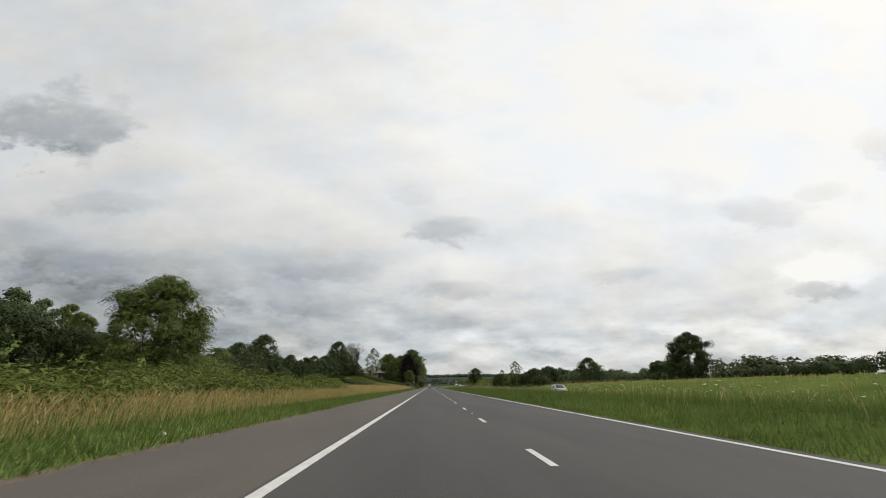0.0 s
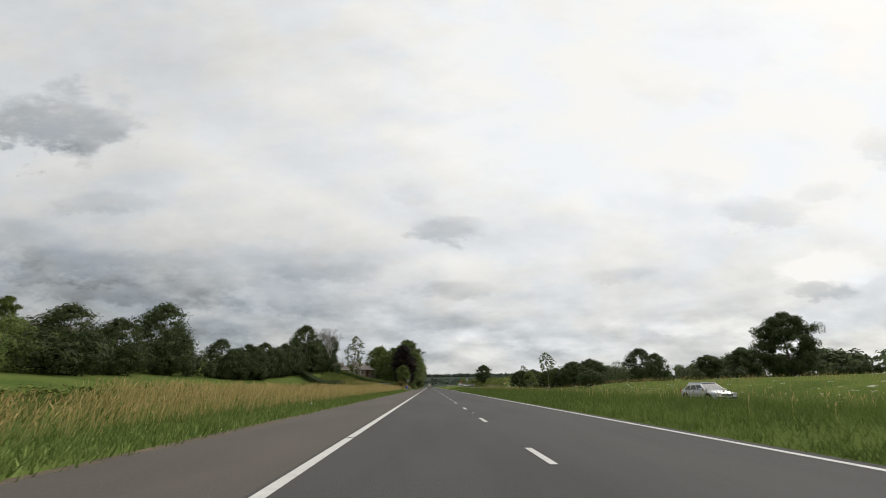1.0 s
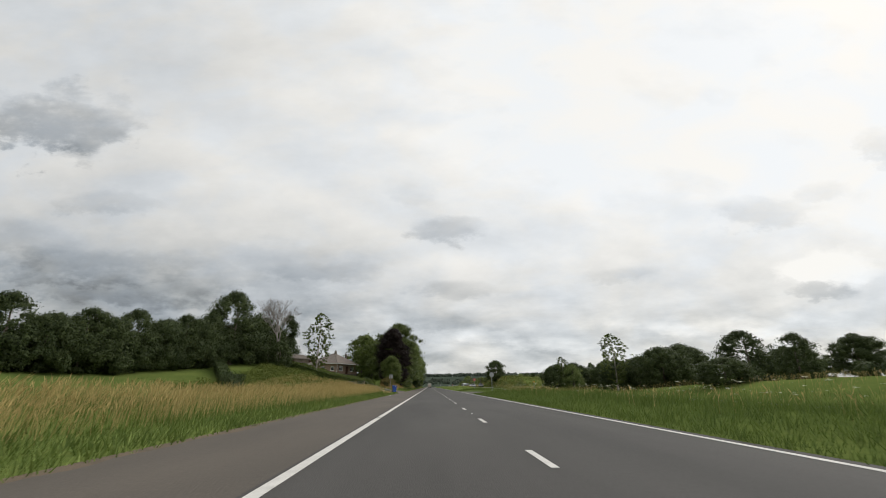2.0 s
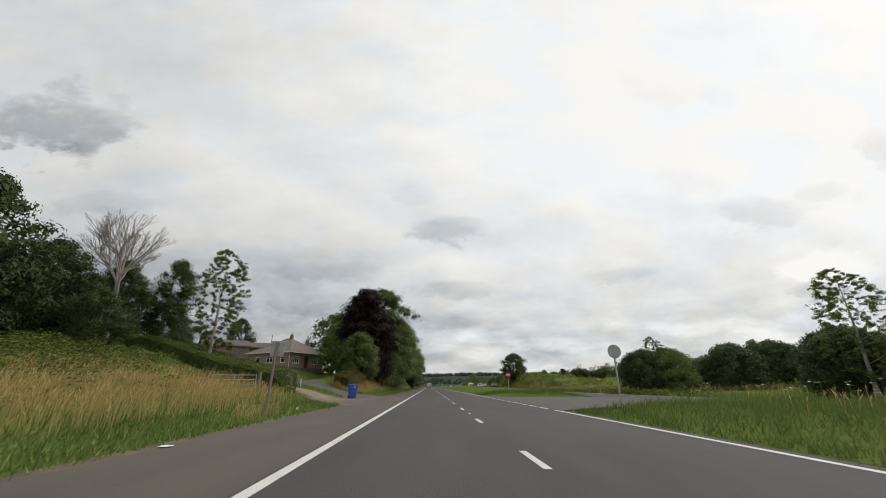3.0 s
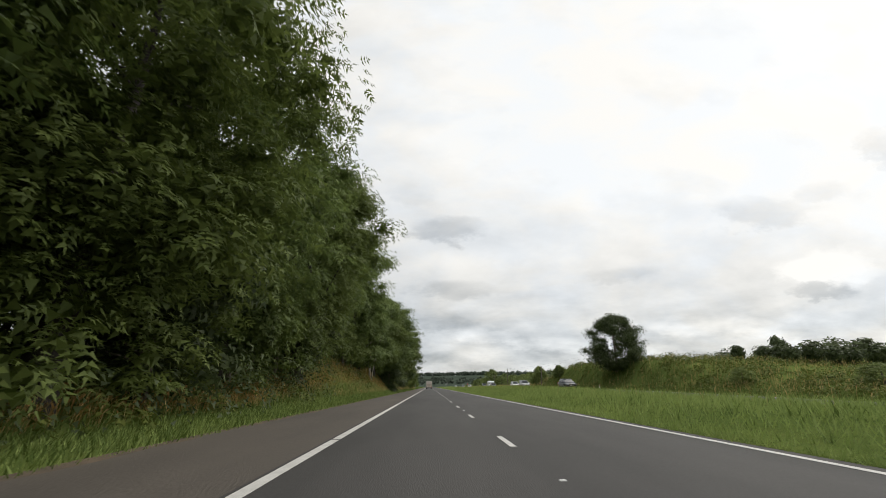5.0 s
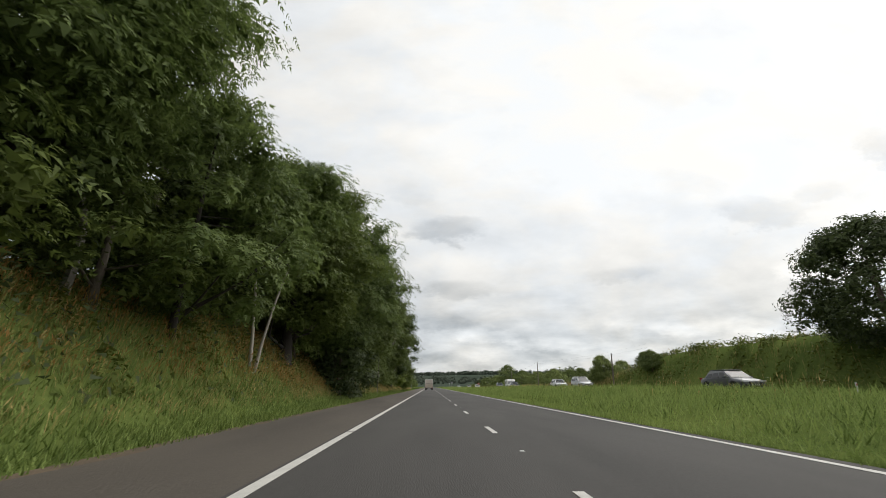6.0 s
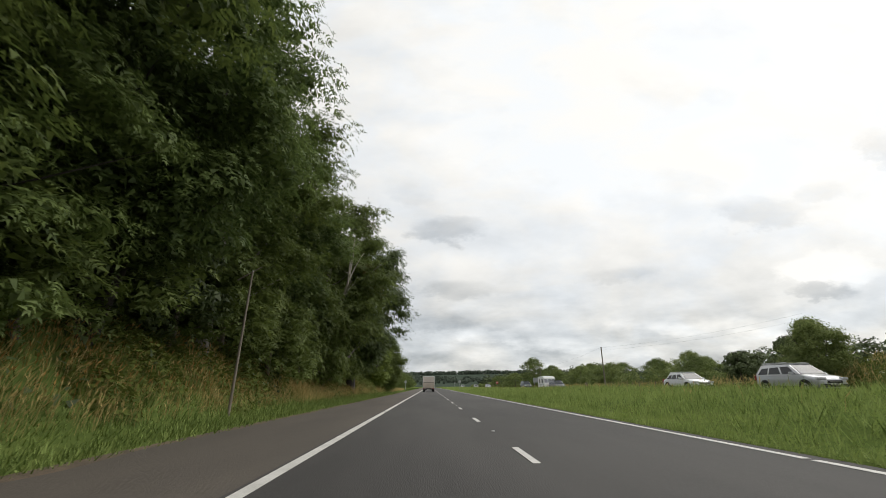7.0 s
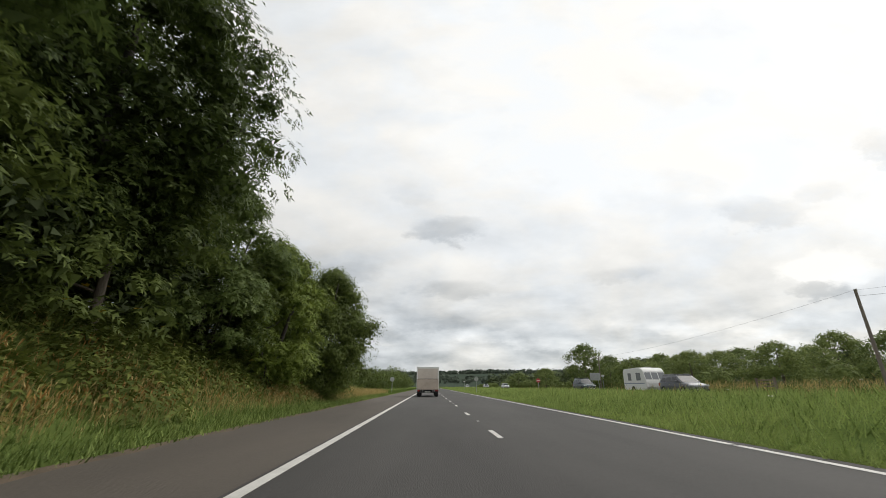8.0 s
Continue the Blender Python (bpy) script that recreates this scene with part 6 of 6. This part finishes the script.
barn(-108, 142.6, hz(-106, 152) + 0.1, 19.5, 6.0, 2.0, 3.3, 78, "distant long farm shed with a dark roof")


# ---- vehicles ----
def wheel(parent, x, y, r, w=0.22, rim=M_ALLOY):
    wh = under("wheel", None, parent, m=Matrix.Translation((x, y, r)))
    s = 1 if x > 0 else -1
    bm = cyl((-w / 2, 0, 0), (w / 2, 0, 0), r, seg=28)
    part("tyre", bm, M_BLACK, wh, bevel=0.02)
    part("rim", cyl((s * (w / 2 - 0.02), 0, 0), (s * (w / 2 + 0.012), 0, 0), r * 0.66, r * 0.6, 20), rim, wh)
    for i in range(5):
        a = 2 * math.pi * i / 5
        part("spoke", cyl((s * (w / 2 + 0.015), math.cos(a) * r * 0.1, math.sin(a) * r * 0.1), (s * (w / 2 + 0.015), math.cos(a) * r * 0.6, math.sin(a) * r * 0.6), 0.03, seg=6), M_DARKPL, wh)
    return wh


def car(label, paint, x, y, L=4.4, W=1.82, H=1.62, suv=True, name="car"):
    """A car whose front points to -y."""
    ob = thing(name, label, "car", pose(x, y, float(rise(y))))
    belt_, clear = 0.99 * H / 1.62, 0.24
    f_, b_ = -L / 2, L / 2
    hs = H / 1.62
    rows = [(f_, 0.70, 0.40, 0.60), (f_ + 0.05, 0.82, 0.31, 0.70), (f_ + 0.18, 0.91, 0.26, 0.79), (f_ + 0.45, 0.97, clear, 0.88), (f_ + 0.85, 1.0, clear, 0.95), (f_ + 1.25, 1.0, clear, 0.99),
            (0, 1.0, clear, 1.0), (b_ - 0.9, 1.0, clear, 1.02), (b_ - 0.4, 0.97, 0.26, 1.03), (b_ - 0.14, 0.92, 0.3, 1.0), (b_ - 0.03, 0.85, 0.36, 0.94), (b_, 0.76, 0.44, 0.82)]
    bm = bmesh.new()
    rings = []
    for y_, wf_, z0, z1 in rows:                   # rounded cross-sections from nose to tail
        w_, z1 = W / 2 * wf_, z1 * hs
        zm = z0 + (z1 - z0) * 0.5
        half = [(0.80, z0), (0.95, z0 + 0.06), (0.99, zm - 0.1), (1.0, zm + 0.02), (0.985, zm + 0.14), (0.955, z1 - 0.07), (0.88, z1 - 0.015), (0.6, z1 + 0.012), (0.2, z1 + 0.025)]
        ring = [(k * w_, z) for k, z in half] + [(-k * w_, z) for k, z in reversed(half)]
        rings.append([bm.verts.new((x_, y_, z)) for x_, z in ring])
    n = len(rings[0])
    for a, b in zip(rings, rings[1:]):
        for i in range(n):
            bm.faces.new((a[i], a[(i + 1) % n], b[(i + 1) % n], b[i]))
    bm.faces.new(rings[0])
    bm.faces.new(rings[-1][::-1])
    bmesh.ops.recalc_face_normals(bm, faces=bm.faces[:])
    part("body", bm, paint, ob, smooth=True)
    wf, wt_ = f_ + 1.05, f_ + 1.85
    rb = b_ - (0.12 if suv else 0.5)
    rt = b_ - (0.55 if suv else 1.1)
    zb, zt_ = belt_ - 0.03, H - 0.02
    wb, wtp = W / 2 - 0.05, W / 2 - 0.24
    bm = bmesh.new()
    lo = [bm.verts.new(p) for p in ((-wb, wf, zb), (wb, wf, zb), (wb, rb, zb), (-wb, rb, zb))]
    hi = [bm.verts.new(p) for p in ((-wtp, wt_, zt_ - 0.05), (wtp, wt_, zt_ - 0.05), (wtp, rt, zt_ - 0.03), (-wtp, rt, zt_ - 0.03))]
    for i in range(4):
        bm.faces.new((lo[i], lo[(i + 1) % 4], hi[(i + 1) % 4], hi[i]))
    bm.faces.new(hi)
    bm.faces.new(lo[::-1])
    part("cabin", bm, paint, ob, bevel=0.05, smooth=True)
    part("roof", box(0, (wt_ + rt) / 2, zt_, 2 * wtp - 0.04, rt - wt_ + 0.04, 0.06), paint, ob, bevel=0.028, smooth=True)
    if suv:
        for s in (-1, 1):
            part("roof_rail", cyl((s * (wtp - 0.06), wt_ + 0.15, zt_ + 0.06), (s * (wtp - 0.06), rt - 0.1, zt_ + 0.06), 0.02, seg=6), M_ALLOY, ob)

    def pane(name_, quad, out_v):
        c = sum((Vector(q) for q in quad), Vector()) / 4
        v = [tuple(c + (Vector(q) - c) * 0.93 + Vector(out_v) * 0.008) for q in quad]
        v += [tuple(Vector(q) - Vector(out_v) * 0.03) for q in v]
        fs = [(0, 1, 2, 3), (0, 4, 5, 1), (1, 5, 6, 2), (2, 6, 7, 3), (3, 7, 4, 0)]
        under(name_, mesh(name_, v, fs, M_GLASS), ob)
    pane("windscreen", [(-wb + .06, wf, zb + .03), (wb - .06, wf, zb + .03), (wtp - .03, wt_, zt_ - .06), (-wtp + .03, wt_, zt_ - .06)], (0, -0.8, 0.6))
    pane("rear_window", [(wb - .08, rb, zb + .05), (-wb + .08, rb, zb + .05), (-wtp + .05, rt, zt_ - .07), (wtp - .05, rt, zt_ - .07)], (0, 1, 0.3))
    for s in (-1, 1):
        for t0, t1 in ((0.03, 0.34), (0.37, 0.68), (0.71, 0.95)):
            lo_y = lambda t: wf + 0.18 + (rb - wf - 0.26) * t
            hi_y = lambda t: wt_ + 0.04 + (rt - wt_ - 0.1) * t
            q = [(s * wb, lo_y(t0), zb + .04), (s * wb, lo_y(t1), zb + .04), (s * wtp, hi_y(t1), zt_ - .09), (s * wtp, hi_y(t0), zt_ - .09)]
            pane("side_window", q if s > 0 else q[::-1], (s, 0, 0.25))
        part("headlight", box(s * (W / 2 - 0.27), f_ + 0.10, 0.74 * H / 1.62, 0.42, 0.18, 0.13, rot=s * 14), M_LAMP, ob, bevel=0.02)
        part("tail_light", box(s * (W / 2 - 0.17), b_ - 0.06, 0.86, 0.2, 0.08, 0.24), M_TAIL, ob, bevel=0.01)
        part("mirror", box(s * (W / 2 + 0.08), wf + 0.42, belt_ + 0.06, 0.2, 0.12, 0.14), paint, ob, bevel=0.02)
        part("sill_trim", box(s * (W / 2 - 0.02), 0, clear + 0.08, 0.06, L * 0.56, 0.12), M_DARKPL, ob)
        part("arch", cyl((s * (W / 2 - 0.14), f_ + 0.86, 0.33), (s * (W / 2 + 0.004), f_ + 0.86, 0.33), 0.40, seg=24), M_DARKPL, ob, "dark wheel arch")
        part("arch", cyl((s * (W / 2 - 0.14), b_ - 0.82, 0.33), (s * (W / 2 + 0.004), b_ - 0.82, 0.33), 0.40, seg=24), M_DARKPL, ob, "dark wheel arch")
        for yy_ in (f_ + 0.86, b_ - 0.82):
            wheel(ob, s * (W / 2 - 0.09), yy_, 0.33)
    part("grille", box(0, f_ + 0.04, 0.58, W * 0.46, 0.12, 0.15), M_DARKPL, ob, bevel=0.01)
    part("grille_bar", box(0, f_ - 0.025, 0.585, W * 0.34, 0.02, 0.03), M_ALLOY, ob, "bright bar across the grille")
    part("bumper", box(0, f_ + 0.06, 0.40, W * 0.84, 0.14, 0.16), M_DARKPL, ob, bevel=0.03)
    part("number_plate", box(0, f_ - 0.01, 0.47, 0.52, 0.02, 0.11), M_PLATE, ob)
    for s_ in (-0.13, 0.05, 0.16):
        part("plate_bar", box(s_, f_ - 0.022, 0.47, 0.09, 0.004, 0.06), M_BLACK, ob)
    return ob


LANE = 22.2
car("silver hatchback driving on the opposite carriageway", M_SILVER, LANE, 70, suv=False, H=1.5)
car("dark grey hatchback on the opposite carriageway", M_GREYCAR, LANE, 252.3, suv=False, H=1.5)
car("silver estate car with roof rails on the opposite carriageway", M_SILVER, LANE, 281.8, H=1.66)
car("white hatchback on the opposite carriageway", M_WHITECAR, LANE, 292.4, suv=False, H=1.52)
car("dark grey family car towing a caravan", M_GREYCAR, LANE, 328.2, L=4.5, H=1.68)
car("dark green off-road car with a roof rack", M_GREENCAR, LANE, 351, H=1.78, L=4.5)
car("white car far along the opposite carriageway", M_WHITECAR, LANE, 412, suv=False, H=1.5)
car("silver car far along the opposite carriageway", M_SILVER, LANE, 452, suv=False, H=1.5)
car("white car far along the opposite carriageway", M_WHITECAR, LANE, 530)


def caravan(x, y):
    ob = thing("caravan", "white touring caravan with a blue-grey stripe and wide front windows", "caravan", pose(x, y, float(rise(y))))
    W, L = 2.1, 4.6
    o = [(-L / 2 + 0.12, 0.42), (-L / 2, 0.62), (-L / 2 + 0.04, 1.15), (-L / 2 + 0.42, 2.15), (-L / 2 + 0.7, 2.38), (-0.8, 2.48), (L / 2 - 0.35, 2.42), (L / 2 - 0.08, 2.2), (L / 2, 1.1), (L / 2 - 0.06, 0.42)]
    part("body", prism(o, "x", -W / 2, W / 2), M_CARAVAN, ob, bevel=0.05)
    for s in (-1, 1):
        part("stripe", box(s * (W / 2 + 0.002), 0.1, 0.98, 0.012, L - 0.5, 0.07), M_STRIPE, ob, "blue-grey stripe")
        for yy_, w in ((-0.9, 0.75), (0.9, 0.55)):
            wn = part("window", box(s * (W / 2 + 0.004), yy_, 1.62, 0.02, w, 0.62), M_ACRYLIC_GLARE, ob, "side window, its grey carrying a painted sky reflection", bevel=0.008)
            part("window_frame", box(s * (W / 2 + 0.001), yy_, 1.62, 0.014, w + 0.09, 0.71), M_DARKPL, wn)
        part("skirt", box(s * (W / 2 - 0.02), 0.1, 0.42, 0.05, L - 0.6, 0.16), M_CARAVAN, ob)
        part("wheel_arch", cyl((s * (W / 2 - 0.1), 0.35, 0.36), (s * (W / 2 + 0.008), 0.35, 0.36), 0.38, seg=24), M_DARKPL, ob)
        wheel(ob, s * (W / 2 - 0.09), 0.35, 0.3)
    tilt = math.degrees(math.atan2(0.38, 1.0))
    for xx in (-0.68, 0.0, 0.68):
        pn = part("front_window", box(0, 0, 0, 0.6, 0.03, 0.7), M_ACRYLIC_GLARE, ob, "front window, its grey carrying a painted sky reflection", bevel=0.01)
        pn.matrix_local = pose(xx, -L / 2 + 0.235, 1.66, -tilt + 0.0, 0, 0)
    part("front_locker", box(0, -L / 2 + 0.0, 0.85, 1.7, 0.06, 0.42), M_CARAVAN, ob, bevel=0.02)
    for yy_, xx in ((-0.9, 0.0), (0.8, 0.1)):
        part("roof_vent", box(xx, yy_, 2.50, 0.55, 0.55, 0.1), M_WHITE, ob, bevel=0.02)
    fr = cyl((-0.5, -L / 2 + 0.1, 0.42), (0, -L / 2 - 1.0, 0.42), 0.04)
    cyl((0.5, -L / 2 + 0.1, 0.42), (0, -L / 2 - 1.0, 0.42), 0.04, bm=fr)
    part("drawbar", fr, M_STEEL, ob)
    part("jockey_wheel", cyl((0.05, -L / 2 - 0.7, 0.1), (0.05, -L / 2 - 0.7, 0.7), 0.03), M_STEEL, ob)
    return ob


caravan(LANE, 334.4)


def box_van(x, y):
    """A box van seen from behind; its front points to +y."""
    ob = thing("box_van", "grubby white box van with a folded beige tail lift", "van", pose(x, y, 0.0))
    W, Hb, L = 2.12, 2.72, 4.4
    part("box", box(0, L / 2, 0.62 + (Hb - 0.62) / 2, W, L, Hb - 0.62), M_BOX, ob, bevel=0.03)
    for s in (-1, 1):
        part("rear_post", box(s * (W / 2 - 0.045), -0.012, 1.68, 0.11, 0.07, 2.1), M_WHITE, ob, "pale corner post")
        part("side_rail", box(s * (W / 2 + 0.006), L / 2, 0.66, 0.02, L, 0.1), M_STEEL, ob)
        part("tail_light", box(s * (W / 2 - 0.2), -0.06, 0.55, 0.26, 0.06, 0.11), M_TAIL, ob, bevel=0.01)
        part("marker_light", box(s * (W / 2 - 0.12), -0.045, 1.36, 0.09, 0.03, 0.14), M_TAIL, ob)
        part("mudflap", box(s * (W / 2 - 0.27), 0.42, 0.26, 0.42, 0.02, 0.34), M_BLACK, ob)
        for yy_ in (0.95, L + 0.75):
            wheel(ob, s * (W / 2 - 0.2), yy_, 0.34, 0.3, M_STEEL)
    part("header", box(0, -0.012, Hb - 0.07, W, 0.06, 0.14), M_WHITE, ob, "pale header rail")
    up_ = part("shutter", box(0, -0.02, 2.1, W - 0.2, 0.03, 0.98), M_BOX, ob, "grubby roller shutter")
    for i in range(7):
        part("slat", box(0, -0.038, 1.68 + i * 0.14, W - 0.22, 0.008, 0.115), M_BOX, up_)
    part("shutter_sill", box(0, -0.06, 1.615, W - 0.2, 0.06, 0.05), M_DARKPL, ob)
    lift = part("tail_lift", box(0, -0.10, 1.12, W - 0.08, 0.09, 0.94), M_TAILLIFT, ob, "dusty beige folded tail lift", bevel=0.015)
    for i in range(5):
        part("rib", box(0, -0.152, 0.76 + i * 0.18, W - 0.2, 0.012, 0.03), M_TAILLIFT, lift)
    for s in (-0.6, 0.6):
        part("lift_arm", box(s, -0.08, 0.58, 0.08, 0.12, 0.26), M_DARKPL, ob)
    part("bumper", box(0, -0.05, 0.42, W - 0.2, 0.1, 0.1), M_DARKPL, ob)
    part("chassis", box(0, L / 2, 0.5, 0.9, L, 0.2), M_DARKPL, ob)
    pl = part("number_plate", box(0, -0.11, 0.45, 0.5, 0.02, 0.11), M_PLATE, ob)
    part("plate_bar", box(0, -0.122, 0.45, 0.38, 0.004, 0.06), M_BLACK, pl)
    part("cab", prism([(L + 0.05, 0.4), (L + 1.75, 0.4), (L + 1.8, 1.0), (L + 1.3, 1.15), (L + 0.7, 2.0), (L + 0.05, 2.05)], "x", -0.92, 0.92), M_WHITECAR, ob, bevel=0.04)
    part("windscreen", box(0, L + 1.02, 1.6, 1.6, 0.03, 0.7), M_GLASS, ob)
    for s in (-1, 1):
        part("cab_window", box(s * 0.925, L + 0.55, 1.55, 0.02, 0.7, 0.5), M_GLASS, ob)
        part("mirror", box(s * 1.1, L + 0.9, 1.5, 0.16, 0.1, 0.32), M_DARKPL, ob, bevel=0.02)
    return ob


box_van(0.02, 293.3 + 39.5)
